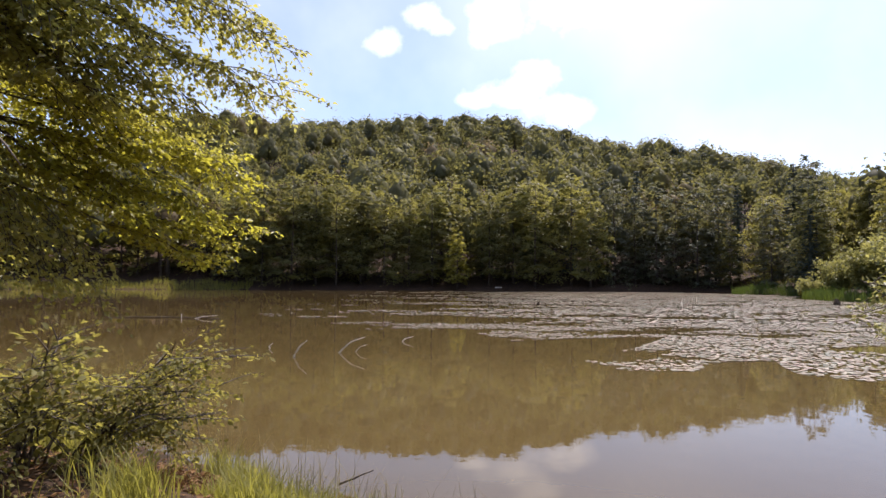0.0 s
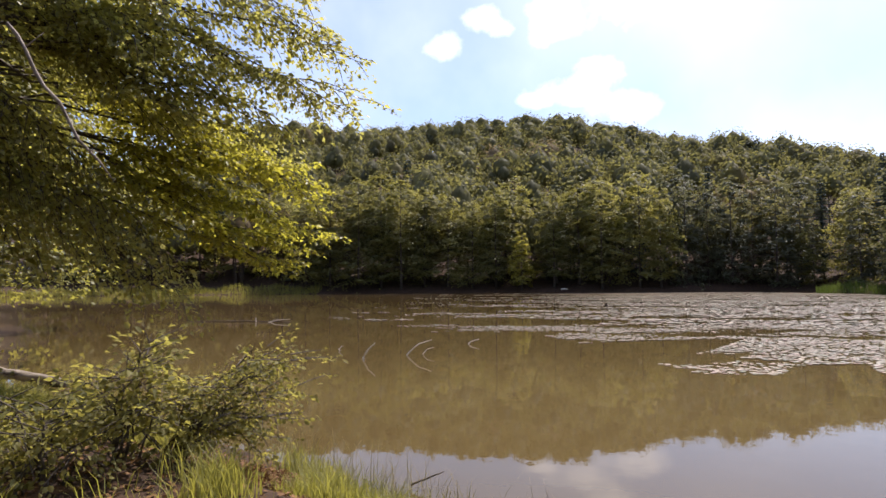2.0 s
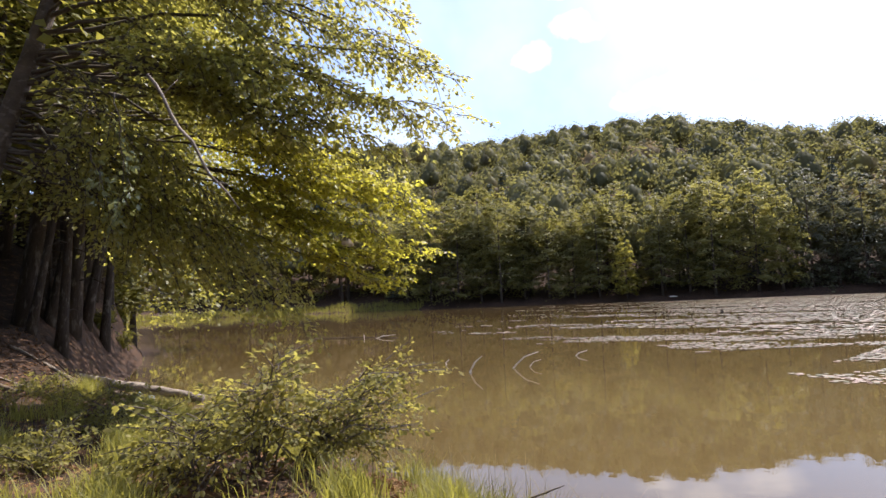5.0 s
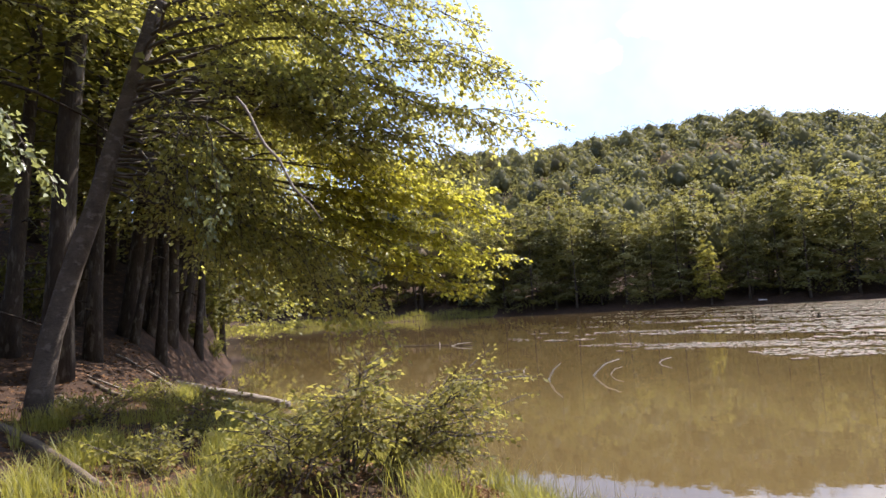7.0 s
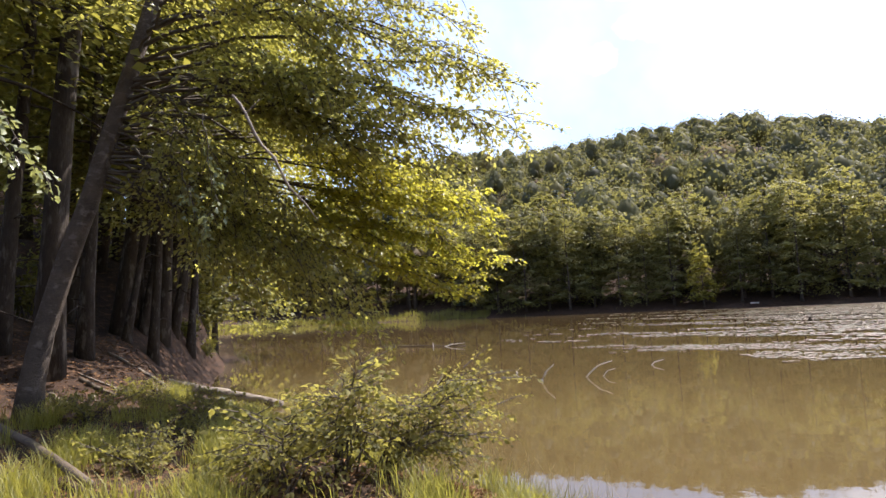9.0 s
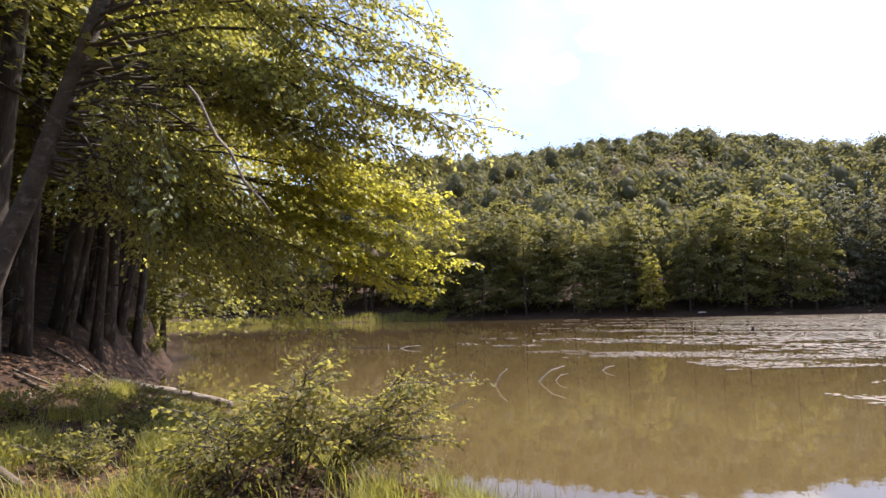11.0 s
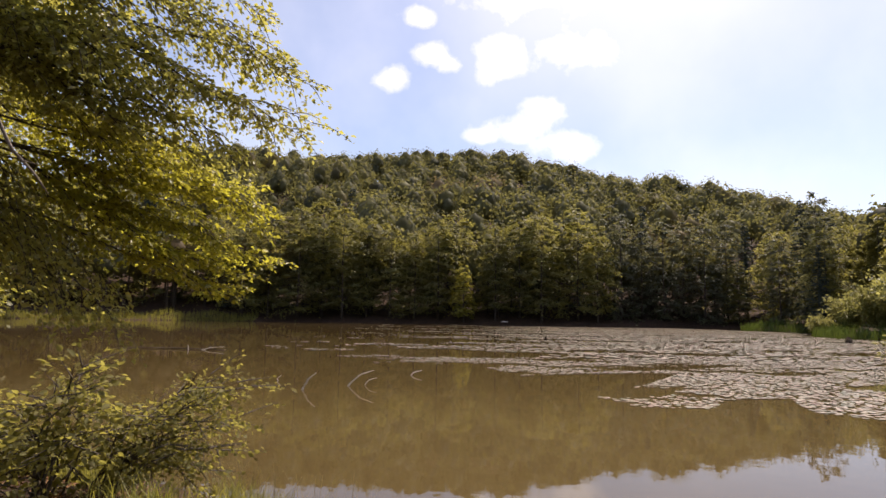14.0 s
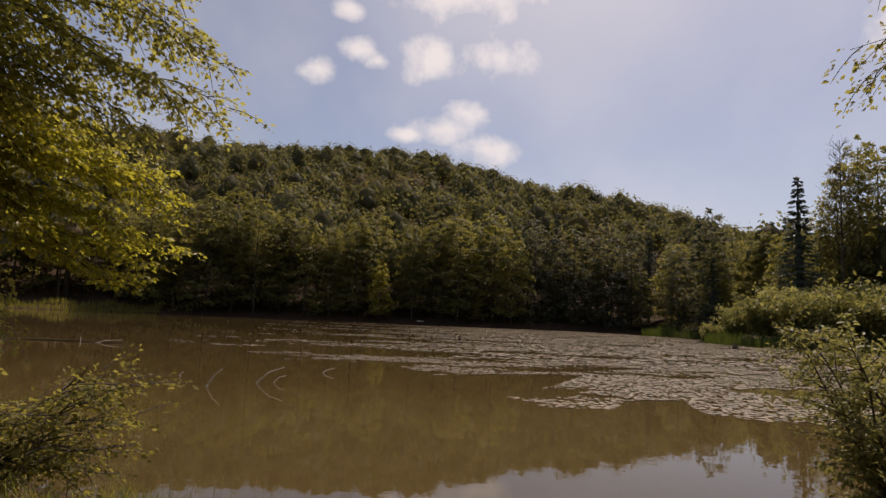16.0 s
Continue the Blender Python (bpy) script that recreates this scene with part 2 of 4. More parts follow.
class Geo:
    """Triangles gathered from many pieces, with a material slot for each."""

    def __init__(self):
        self.v, self.f, self.m, self.count = [], [], [], 0

    def put(self, verts, tris, slot=0):
        verts, tris = np.asarray(verts, np.float32).reshape(-1, 3), np.asarray(tris, np.int32).reshape(-1, 3)
        self.v.append(verts)
        self.f.append(tris + self.count)
        self.m.append(np.full(len(tris), slot, np.int32))
        self.count += len(verts)
        return self

    def arrays(self):
        return np.concatenate(self.v), np.concatenate(self.f), np.concatenate(self.m)

    def mesh(self, name, *materials, smooth=False):
        v, f, mi = self.arrays()
        me = bpy.data.meshes.new(name)
        me.vertices.add(len(v))
        me.vertices.foreach_set("co", v.ravel())
        me.loops.add(f.size)
        me.loops.foreach_set("vertex_index", f.ravel())
        me.polygons.add(len(f))
        me.polygons.foreach_set("loop_start", np.arange(0, f.size, 3, dtype=np.int32))
        for mat in materials:
            me.materials.append(mat)
        me.polygons.foreach_set("material_index", mi)
        me.update(calc_edges=True)
        if smooth:
            me.polygons.foreach_set("use_smooth", np.ones(len(f), bool))
        return me

    def tube(self, points, radii, sides=6, slot=0, cap=True, rough=0.0, rng=None):
        """A tapered, bent limb."""
        p = np.asarray(points, float)
        r = np.asarray(radii, float)
        t = unit(np.gradient(p, axis=0))
        a = unit(np.cross(t, np.where(np.abs(t[:, 2:3]) > 0.9, (1.0, 0, 0), (0, 0, 1.0))))
        b = np.cross(t, a)
        ang = np.linspace(0, 2 * np.pi, sides, endpoint=False)
        rr = r[:, None, None] * (1 + (rough * rng.normal(size=(len(p), sides, 1)) if rough else 0))
        ring = p[:, None] + rr * (np.cos(ang)[None, :, None] * a[:, None] + np.sin(ang)[None, :, None] * b[:, None])
        i = np.arange(len(p) - 1)[:, None] * sides
        j = np.arange(sides)[None]
        k = (j + 1) % sides
        q = np.stack([i + j, i + k, i + sides + k, i + sides + j], -1).reshape(-1, 4)
        v = ring.reshape(-1, 3)
        tris = np.concatenate([q[:, (0, 1, 2)], q[:, (0, 2, 3)]])
        if cap:
            v = np.concatenate([v, p[:1], p[-1:]])
            c0, c1, e = len(v) - 2, len(v) - 1, (len(p) - 1) * sides
            jj, kk = np.arange(sides), (np.arange(sides) + 1) % sides
            tris = np.concatenate([tris, np.stack([kk, jj, jj * 0 + c0], -1), np.stack([e + jj, e + kk, jj * 0 + c1], -1)])
        return self.put(v, tris, slot)

    def leaves(self, pos, axis, normal, length, wide=0.6, slot=0, shape="plain"):
        """Folded, pointed leaves: base, two flanks, tip; 'full' leaves have a rounder outline."""
        pos, axis = np.asarray(pos, float), unit(axis)
        side = unit(np.cross(axis, normal))
        nrm = np.cross(side, axis)
        L = np.asarray(length, float).reshape(-1, 1) * np.ones((len(pos), 1))
        w = L * wide * 0.5
        if shape == "plain":
            v = np.stack([pos, pos + axis * L * 0.48 + side * w + nrm * w * 0.35, pos + axis * L - nrm * L * 0.1,
                          pos + axis * L * 0.48 - side * w + nrm * w * 0.35], 1)
            tri = np.array(((0, 1, 2), (0, 2, 3)))
        else:
            v = np.stack([pos, pos + axis * L * 0.28 + side * w * 0.85 + nrm * w * 0.3, pos + axis * L * 0.62 + side * w * 0.8 + nrm * w * 0.2,
                          pos + axis * L - nrm * L * 0.14, pos + axis * L * 0.62 - side * w * 0.8 + nrm * w * 0.2,
                          pos + axis * L * 0.28 - side * w * 0.85 + nrm * w * 0.3, pos + axis * L * 0.5 - nrm * L * 0.02], 1)
            tri = np.array(((0, 1, 6), (1, 2, 6), (2, 3, 6), (3, 4, 6), (4, 5, 6), (5, 0, 6)))
        k = v.shape[1]
        f = (np.arange(len(pos))[:, None, None] * k + tri[None]).reshape(-1, 3)
        return self.put(v.reshape(-1, 3), f, slot)


def empty(name, x=0.0, y=0.0, z=0.0):
    ob = new(name)
    ob.location = (x, y, z)
    return ob


def part(name, me, parent, label=""):
    ob = new(name, me)
    ob.parent = parent
    if label:
        ob["label"] = label
    return ob


# ---------- the ground and the lake ----------
SHORE = [(40, 6), (22, 5), (12, 5.0), (6.5, 4.3), (3, 4.6), (0.2, 5.6), (-1.6, 6.9), (-3.3, 8.1), (-6, 9.8), (-9.5, 11.6), (-13.4, 13.6), (-18.7, 19.4), (-25.7, 27.5),
         (-43, 42), (-62, 61), (-86, 84), (-95, 102), (-76, 114), (-50, 121), (-12, 127), (26, 125), (52, 128), (66, 120), (57, 112),
         (64, 98), (52, 82), (53, 70), (62, 58), (70, 40), (60, 18)]


def smooth_loop(pts, k=6):
    p = np.array(pts, float)
    a, b, c, d = np.roll(p, 1, 0), p, np.roll(p, -1, 0), np.roll(p, -2, 0)
    t = (np.arange(k) / k)[None, :, None]
    a, b, c, d = (q[:, None] for q in (a, b, c, d))
    return (0.5 * (2 * b + (c - a) * t + (2 * a - 5 * b + 4 * c - d) * t**2 + (3 * b - a - 3 * c + d) * t**3)).reshape(-1, 2)


RIM = smooth_loop(SHORE)


def off_shore(x, y):
    """Metres from the waterline: above 0 on land, below 0 in the lake."""
    x, y = np.atleast_1d(np.asarray(x, float)), np.atleast_1d(np.asarray(y, float))
    best, inside = np.full(x.shape, 1e9), np.zeros(x.shape, bool)
    for (ax, ay), (bx, by) in zip(RIM, np.roll(RIM, -1, 0)):
        ex, ey = bx - ax, by - ay
        s = np.clip(((x - ax) * ex + (y - ay) * ey) / (ex * ex + ey * ey), 0, 1)
        best = np.minimum(best, (x - ax - s * ex) ** 2 + (y - ay - s * ey) ** 2)
        if ey:
            inside ^= ((ay > y) != (by > y)) & (x < ex * (y - ay) / ey + ax)
    d = np.sqrt(best)
    return np.where(inside, -d, d)


def step(a, b, x):
    t = np.clip((x - a) / (b - a), 0, 1)
    return t * t * (3 - 2 * t)


def bumps(x, y):
    return (np.sin(x * 1.3 + 0.7 * y) * np.sin(y * 1.7 - 0.4 * x) * 0.05 + np.sin(x * 0.43 + 1.1) * np.sin(y * 0.37 + 0.2 * x) * 0.12
            + np.sin(x * 4.1 + y) * np.sin(y * 3.7 + 2) * 0.015)


def height(x, y, d=None):
    """The lie of the land: lake bed, banks, the wooded slope by the near bank and the hill across the water."""
    x, y = np.atleast_1d(np.asarray(x, float)), np.atleast_1d(np.asarray(y, float))
    d = off_shore(x, y) if d is None else d
    bank = 0.85 * step(0, 2.6, d) + 0.25 * step(2, 12, d)
    left = step(-8, -22, x) * step(70, 40, y)
    slope = left * 0.20 * np.clip(d - 2.5, 0, 45) + step(13.5, 17, y) * step(-12, -16, x) * step(80, 50, y) * 0.36 * np.clip(d - 0.1, 0, 2.2)
    slope = slope + 0.26 * np.clip(-x - 11.5, 0, 30) * step(4, 9, y) * step(75, 45, y) * step(0, 2.4, d)
    hill = 68.5 * np.exp(-0.5 * (np.where(x < 5, (x - 5) / 265, (x - 5) / 178)) ** 2) * np.exp(-0.5 * (np.where(y < 318, (y - 318) / 88, (y - 318) / 160)) ** 2)
    hill = hill + 7.5 * np.exp(-0.5 * ((x + 98) / 50) ** 2 - 0.5 * ((y - 310) / 70) ** 2)
    hill = hill * step(0, 40, d) * (1 + 0.06 * np.sin(x * 0.045 + 1) * np.sin(y * 0.05))
    far = 14 * step(300, 900, np.hypot(x, y))
    land = bank + slope + hill + far + bumps(x, y) * step(0, 1.5, d) * (1 + 6 * step(60, 200, np.hypot(x, y)))
    bed = -0.35 * step(0, 1.5, -d) - 1.3 * step(1, 12, -d)
    return np.where(d > 0, land, bed)


rad = np.concatenate([[0.0], np.geomspace(0.5, 30, 90), np.geomspace(31, 450, 90), np.geomspace(480, 4000, 18)])
ang = np.linspace(0, 2 * np.pi, 361)[:-1]
gx = (rad[:, None] * np.sin(ang)[None]).ravel()
gy = (rad[:, None] * np.cos(ang)[None]).ravel()
i, j = np.arange(len(rad) - 1)[:, None] * 360, np.arange(360)[None]
k = (j + 1) % 360
q = np.stack([i + j, i + 360 + j, i + 360 + k, i + k], -1).reshape(-1, 4)
g = Geo().put(np.stack([gx, gy, height(gx, gy)], -1), np.concatenate([q[:, (0, 2, 1)], q[:, (0, 3, 2)]]))
ground = tagged(new("ground", g.mesh("ground", GROUND, smooth=True)), "brown leaf-littered earth bank rising into wooded hills", "ground", kind="structure")

wx, wy = np.meshgrid(np.linspace(-100, 80, 46), np.linspace(2, 132, 34), indexing="ij")
i, j = np.meshgrid(np.arange(45) * 34, np.arange(33), indexing="ij")
q = np.stack([i + j, i + 34 + j, i + 35 + j, i + j + 1], -1).reshape(-1, 4)
g = Geo().put(np.stack([wx, wy, wx * 0], -1), np.concatenate([q[:, (0, 1, 2)], q[:, (0, 2, 3)]]))
water = tagged(new("water", g.mesh("water", WATER)), "calm murky brown lake water mirroring hill and sky", "lake", kind="structure")


# ---------- trees ----------
def lump(geo, rng, centre, half, sides=7, rings=5, slot=0):
    """The dense inner foliage of a crown, uneven, behind its outer leaves."""
    th = np.linspace(0.12, np.pi - 0.12, rings)
    ph = np.linspace(0, 2 * np.pi, sides, endpoint=False)
    d = np.stack([np.sin(th)[:, None] * np.cos(ph), np.sin(th)[:, None] * np.sin(ph), np.cos(th)[:, None] + 0 * ph], -1)
    v = np.asarray(centre) + d * np.asarray(half) * rng.uniform(0.8, 1.12, (rings, sides, 1))
    i, j = np.meshgrid(np.arange(rings - 1) * sides, np.arange(sides), indexing="ij")
    k = (j + 1) % sides
    q = np.stack([i + j, i + sides + j, i + sides + k, i + k], -1).reshape(-1, 4)
    geo.put(v.reshape(-1, 3), np.concatenate([q[:, (0, 1, 2)], q[:, (0, 2, 3)]]), slot)


def pads(rng, tall, radius, base, branches, per, size, droop=0.35, lean=0.0, mass=None):
    """A leafy crown of flat, drooping sprays round a stem: leaf places, ways and faces."""
    u = np.linspace(base, 0.985, branches) + rng.normal(0, 0.012, branches)
    a = np.arange(branches) * 2.39996 + rng.normal(0, 0.4, branches)
    w = (u - base) / (1 - base)
    r = radius * np.sqrt(np.clip(1 - ((w - 0.32) / 0.70) ** 2, 0.02, 1)) * rng.uniform(0.65, 1.15, branches)
    pos, ax, nr = [], [], []
    for ui, ai, ri in zip(u, a, r):
        n = max(4, int(per * (0.35 + ri / radius)))
        s = np.sqrt(rng.uniform(0.06, 1, n))
        side = rng.normal(0, 0.34, n) * (0.35 + 0.65 * s)
        o, t = np.array((np.cos(ai), np.sin(ai), 0)), np.array((-np.sin(ai), np.cos(ai), 0))
        p = o * (s * ri)[:, None] + t * (side * ri)[:, None]
        p[:, 2] = ui * tall + 0.12 * ri * s - droop * ri * s**2 - 0.25 * ri * side**2 + rng.normal(0, 0.045 * ri + 0.08, n)
        if mass and len(pos) % 2:
            lump(mass, rng, o * ri * 0.55 + UP * (ui * tall - 0.09 * ri), (0.25 * ri + 0.1, 0.25 * ri + 0.1, 0.07 * ri + 0.08), 6, 3)
        pos.append(p)
        ax.append(o + t * rng.normal(0, 0.8, n)[:, None] + UP * rng.normal(-0.35, 0.3, n)[:, None])
        nr.append(UP + rng.normal(0, 0.42, (n, 3)) + o * (0.1 + 0.6 * s)[:, None])
    pos, ax, nr = np.concatenate(pos), np.concatenate(ax), np.concatenate(nr)
    pos[:, 0] += lean * pos[:, 2]
    return pos, ax, nr, size * rng.uniform(0.65, 1.35, len(pos))


def stem(geo, rng, tall, r0, slot=0, sides=7, bend=0.02, top=0.95, rings=7):
    z = np.linspace(-0.3, tall * top, rings)
    p = np.stack([np.cumsum(rng.normal(0, bend, rings)) * tall * 0.1, np.cumsum(rng.normal(0, bend, rings)) * tall * 0.1, z], -1)
    p[0, :2] = p[1, :2]
    r = r0 * (1 - 0.88 * np.linspace(0, 1, rings)) 
    r[0] *= 1.35
    geo.tube(p, r, sides, slot)
    return p


def limbs(geo, rng, tall, radius, base, count, r0, slot=0):
    for k in range(count):
        u = base + (0.92 - base) * (k + 0.5) / count
        a = k * 2.39996 + rng.normal(0, 0.3)
        o = np.array((np.cos(a), np.sin(a), 0))
        l = radius * rng.uniform(0.55, 0.85) * math.sqrt(max(0.1, 1 - ((u - 0.4) / 0.62) ** 2))
        s = np.linspace(0, 1, 4)[:, None]
        p = np.array((0, 0, u * tall)) + o * l * s + UP * (0.14 * l * s - 0.3 * l * s**2)
        geo.tube(p, r0 * (1 - u * 0.75) * np.array((0.34, 0.24, 0.15, 0.05)), 4, slot, cap=False)


def spruce_boughs(rng, tall, radius, tiers, per, size):
    pos, ax, nr = [], [], []
    for t in range(tiers):
        u = 0.1 + 0.9 * (t + rng.uniform(-0.3, 0.3)) / tiers
        for b in range(9):
            a = rng.uniform(0, 2 * np.pi)
            r = radius * (1.02 - u) * rng.uniform(0.7, 1.15) + 0.15
            n = max(3, int(per * (1.15 - u)))
            s = np.sqrt(rng.uniform(0.02, 1, n))
            o, w = np.array((np.cos(a), np.sin(a), 0)), np.array((-np.sin(a), np.cos(a), 0))
            p = o * (s * r)[:, None] + w * (rng.normal(0, 0.13, n) * r)[:, None]
            p[:, 2] = u * tall - 0.32 * r * s + 0.14 * r * s**3 + rng.normal(0, 0.06, n)
            pos.append(p)
            ax.append(o + w * rng.normal(0, 0.5, n)[:, None] - UP * 0.45)
            nr.append(UP + rng.normal(0, 0.35, (n, 3)))
    pos = np.concatenate(pos)
    return pos, np.concatenate(ax), np.concatenate(nr), size * rng.uniform(0.7, 1.3, len(pos))


def leafy_meshes(seed, tall, radius, base, branches, per, size, leaf, r0=0.22, droop=0.35, dense=True):
    rng = np.random.default_rng(seed)
    wood, crown = Geo(), Geo()
    stem(wood, rng, tall, r0)
    limbs(wood, rng, tall, radius, base, 14, r0)
    crown.leaves(*pads(rng, tall, radius, base, branches, per, size, droop, mass=crown if dense else None), wide=0.75)
    return wood.mesh("trunk", BARK, smooth=True), crown.mesh("crown", leaf)


def spruce_meshes(seed, tall, radius, tiers, per, size):
    rng = np.random.default_rng(seed)
    wood, crown = Geo(), Geo()
    stem(wood, rng, tall, 0.2, bend=0.004, top=0.99)
    for u in np.linspace(0.12, 0.93, 13):
        r = radius * (1.02 - u) * 0.30
        lump(crown, rng, (0, 0, u * tall), (r, r, 0.045 * tall), 6, 4)
    crown.leaves(*spruce_boughs(rng, tall, radius, tiers, per, size), wide=0.55)
    return wood.mesh("trunk", TWIG, smooth=True), crown.mesh("crown", LEAF_SPRUCE)


def tree_thing(name, meshes, label, category, group, x, y, turn=0.0, scale=1.0, sink=0.0, tall=1.0):
    ob = empty(name, x, y, float(height(x, y)[0]) - sink)
    ob.rotation_euler[2], ob.scale = turn, (scale, scale, scale * tall)
    part("trunk", meshes[0], ob)
    part("crown", meshes[1], ob)
    return tagged(ob, label, category, group)


def far_shore(a):
    """The distance of the far waterline in the direction a, degrees clockwise."""
    r = np.arange(70.0, 150.0, 0.5)
    dd = off_shore(r * math.sin(radians(a)), r * math.cos(radians(a)))
    return float(r[np.nonzero(dd < 0)[0][-1]])


rng = np.random.default_rng(11)
BEECHES = [leafy_meshes(100 + k, 22, (5.2, 4.4, 5.8, 4.8)[k], (0.09, 0.13, 0.07, 0.11)[k], 66, 58, 0.40, LEAF_FRINGE) for k in range(4)]
SHADED_TREES = [leafy_meshes(110 + k, 22, (4.6, 3.8)[k], (0.02, 0.03)[k], 58, 46, 0.45, LEAF_SHADED_SHORE) for k in range(2)]
PLAIN_BEECH = leafy_meshes(118, 22, 5.2, 0.04, 40, 22, 0.75, LEAF_FRINGE)
LAKESIDE = [leafy_meshes(114 + k, 22, (4.6, 3.6, 4.2)[k], 0.05, 70, 60, 0.38, LEAF_FRINGE, dense=False) for k in range(3)]
YELLOW = leafy_meshes(120, 11, 2.4, 0.12, 44, 30, 0.45, LEAF_FAR_YELLOW, 0.12)
SPRUCES = [spruce_meshes(130 + k, 24, (4.8, 4.2)[k], 40, 28, 0.48) for k in range(2)]

# the edge of the wood along the far waterline: azimuth, height of the crown's top as a tangent
for n_, (a, e) in enumerate(((-19.2, 0.150), (-16.9, 0.168), (-14.2, 0.178), (-12.0, 0.190), (-10.1, 0.182), (-7.9, 0.160), (-5.6, 0.152), (-3.2, 0.140), (-0.9, 0.160),
                             (4.6, 0.150), (6.9, 0.175), (9.0, 0.168), (12.4, 0.178), (14.3, 0.150), (26.2, 0.085), (28.8, 0.130), (32.6, 0.136))):
    dist = far_shore(a) + 4.5 + 1.5 * math.sin(n_ * 2.7)
    x, y = dist * math.sin(radians(a)), dist * math.cos(radians(a))
    tree_thing("beech_tree", BEECHES[n_ % 4], "green beech leaning its lit foliage over the far waterline", "tree", "trees on the far shore",
               x, y, n_ * 1.9, (2.5 + e * dist - float(height(x, y)[0])) / 22)
# the shade along this stretch is carried by a darker leaf colour
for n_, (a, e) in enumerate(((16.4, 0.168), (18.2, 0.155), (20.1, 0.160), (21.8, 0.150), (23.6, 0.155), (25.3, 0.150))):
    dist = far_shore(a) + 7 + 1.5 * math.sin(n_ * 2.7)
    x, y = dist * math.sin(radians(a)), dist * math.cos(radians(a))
    tree_thing("shaded_shore_tree", SHADED_TREES[n_ % 2], "tree with leaves darkened for shade at the far waterline", "tree", "trees on the far shore",
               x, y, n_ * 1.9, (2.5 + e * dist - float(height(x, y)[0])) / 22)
# the trees behind them, and round the cove
run = 0.0
for (ax, ay), (bx, by) in zip(RIM, np.roll(RIM, -1, 0)):
    seg = math.hypot(bx - ax, by - ay)
    run += seg
    if run < 5.5 or not (ay > 100 or (ax < -30 and ay > 30)) or (ax > 60 and ay < 114):
        continue
    run = 0.0
    for row in range(1 if ax > -45 else 2):
        out = (11.0 if ax > -45 else 15.0) + row * 6.0 + rng.uniform(-0.8, 1.6)
        nx, ny = (by - ay) / seg, -(bx - ax) / seg
        if float(off_shore(ax + nx, ay + ny)[0]) < 0:
            nx, ny = -nx, -ny
        xx, yy = ax + nx * out + rng.uniform(-1.6, 1.6), ay + ny * out
        s = rng.choice((0.78, 0.92, 1.0, 1.1)) * rng.uniform(0.94, 1.06)
        pick = rng.random()
        if xx > 30 and pick < 0.25:
            tree_thing("spruce_tree", SPRUCES[int(rng.integers(2))], "dark pointed spruce among the trees of the far shore", "tree",
                       "trees on the far shore", xx, yy, rng.uniform(0, 6.28), s)
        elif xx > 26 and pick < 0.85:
            tree_thing("shaded_shore_tree", SHADED_TREES[int(rng.integers(2))], "tree with leaves darkened for shade at the far waterline", "tree",
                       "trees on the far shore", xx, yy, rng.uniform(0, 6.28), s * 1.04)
        else:
            tree_thing("beech_tree", PLAIN_BEECH if xx < -0.45 * yy else BEECHES[rng.integers(4)], "green beech leaning its lit foliage over the far waterline", "tree",
                       "trees on the far shore", xx, yy, rng.uniform(0, 6.28), s)
for a, dist, s in ((29.5, 142, 0.9), (31.8, 140, 0.85), (34, 137, 0.95), (36.3, 130, 0.9), (38.6, 124, 0.9), (37.4, 119, 0.84), (40.3, 117, 1.0), (42.4, 115, 1.3), (44.2, 116, 1.45), (46.5, 116, 1.55), (50, 114, 1.6)):
    tree_thing("lakeside_tree", LAKESIDE[int(rng.integers(3))], "tall leafy tree behind the willow shrubs", "tree", "tall trees behind the willows",
               math.sin(radians(a)) * dist, math.cos(radians(a)) * dist, a, s)
for a, dist, k, s, tall in ((41.6, 115, 1, 1.0, 1.32), (43.0, 111, 0, 0.95, 1.5)):
    tree_thing("lakeside_tree", LAKESIDE[k], "tall narrow grey-green tree behind the willow shrubs", "tree", "tall trees behind the willows",
               math.sin(radians(a)) * dist, math.cos(radians(a)) * dist, a, s, 0.0, tall)
tree_thing("young_beech_tree", YELLOW, "small yellow-green beech at the far waterline", "tree", "", 3.5, 128.2, 0.3, 1.15)
for x, y, tall, k in ((73, 121, 26, 1), (63, 100, 15.5, 1), (69, 112, 12, 1), (66.4, 82.6, 25.6, 1), (84.0, 78.0, 30, 1), (84, 128, 22, 1), (95, 122, 24, 0), (50, 150, 24, 1)):
    tree_thing("spruce_tree", SPRUCES[k], "dark pointed spruce above the lakeside shrubs", "tree", "spruces by the lake", x, y, x, tall / 24)

# ---------- far woods on the hill ----------
def domes(rng, tall, radius, n, size, lumps=5):
    """A rounded, lumpy far crown: leaf clumps lying along its outside, and some within."""
    pos, ax, nr = [], [], []
    for k in range(lumps):
        a, rr = k * 2.39996 + rng.normal(0, 0.3), radius * (0.0 if k == 0 else rng.uniform(0.45, 0.62))
        c = np.array((math.cos(a) * rr, math.sin(a) * rr, tall * (0.70 if k == 0 else rng.uniform(0.46, 0.66))))
        q = np.array((radius, radius, tall * 0.30)) * (0.80 if k == 0 else rng.uniform(0.46, 0.60))
        d = unit(rng.normal(0, 1, (int(n * (0.36 if k == 0 else 0.64 / (lumps - 1))), 3)) + UP * 0.25)
        pos.append(c + d * q * rng.uniform(0.74, 1.10, (len(d), 1)))
        nr.append(unit(d / q) + rng.normal(0, 0.45, d.shape))
        ax.append(np.cross(d, rng.normal(0, 1, d.shape)))
    pos = np.concatenate(pos)
    return pos, np.concatenate(ax), np.concatenate(nr), size * rng.uniform(0.6, 1.35, len(pos))


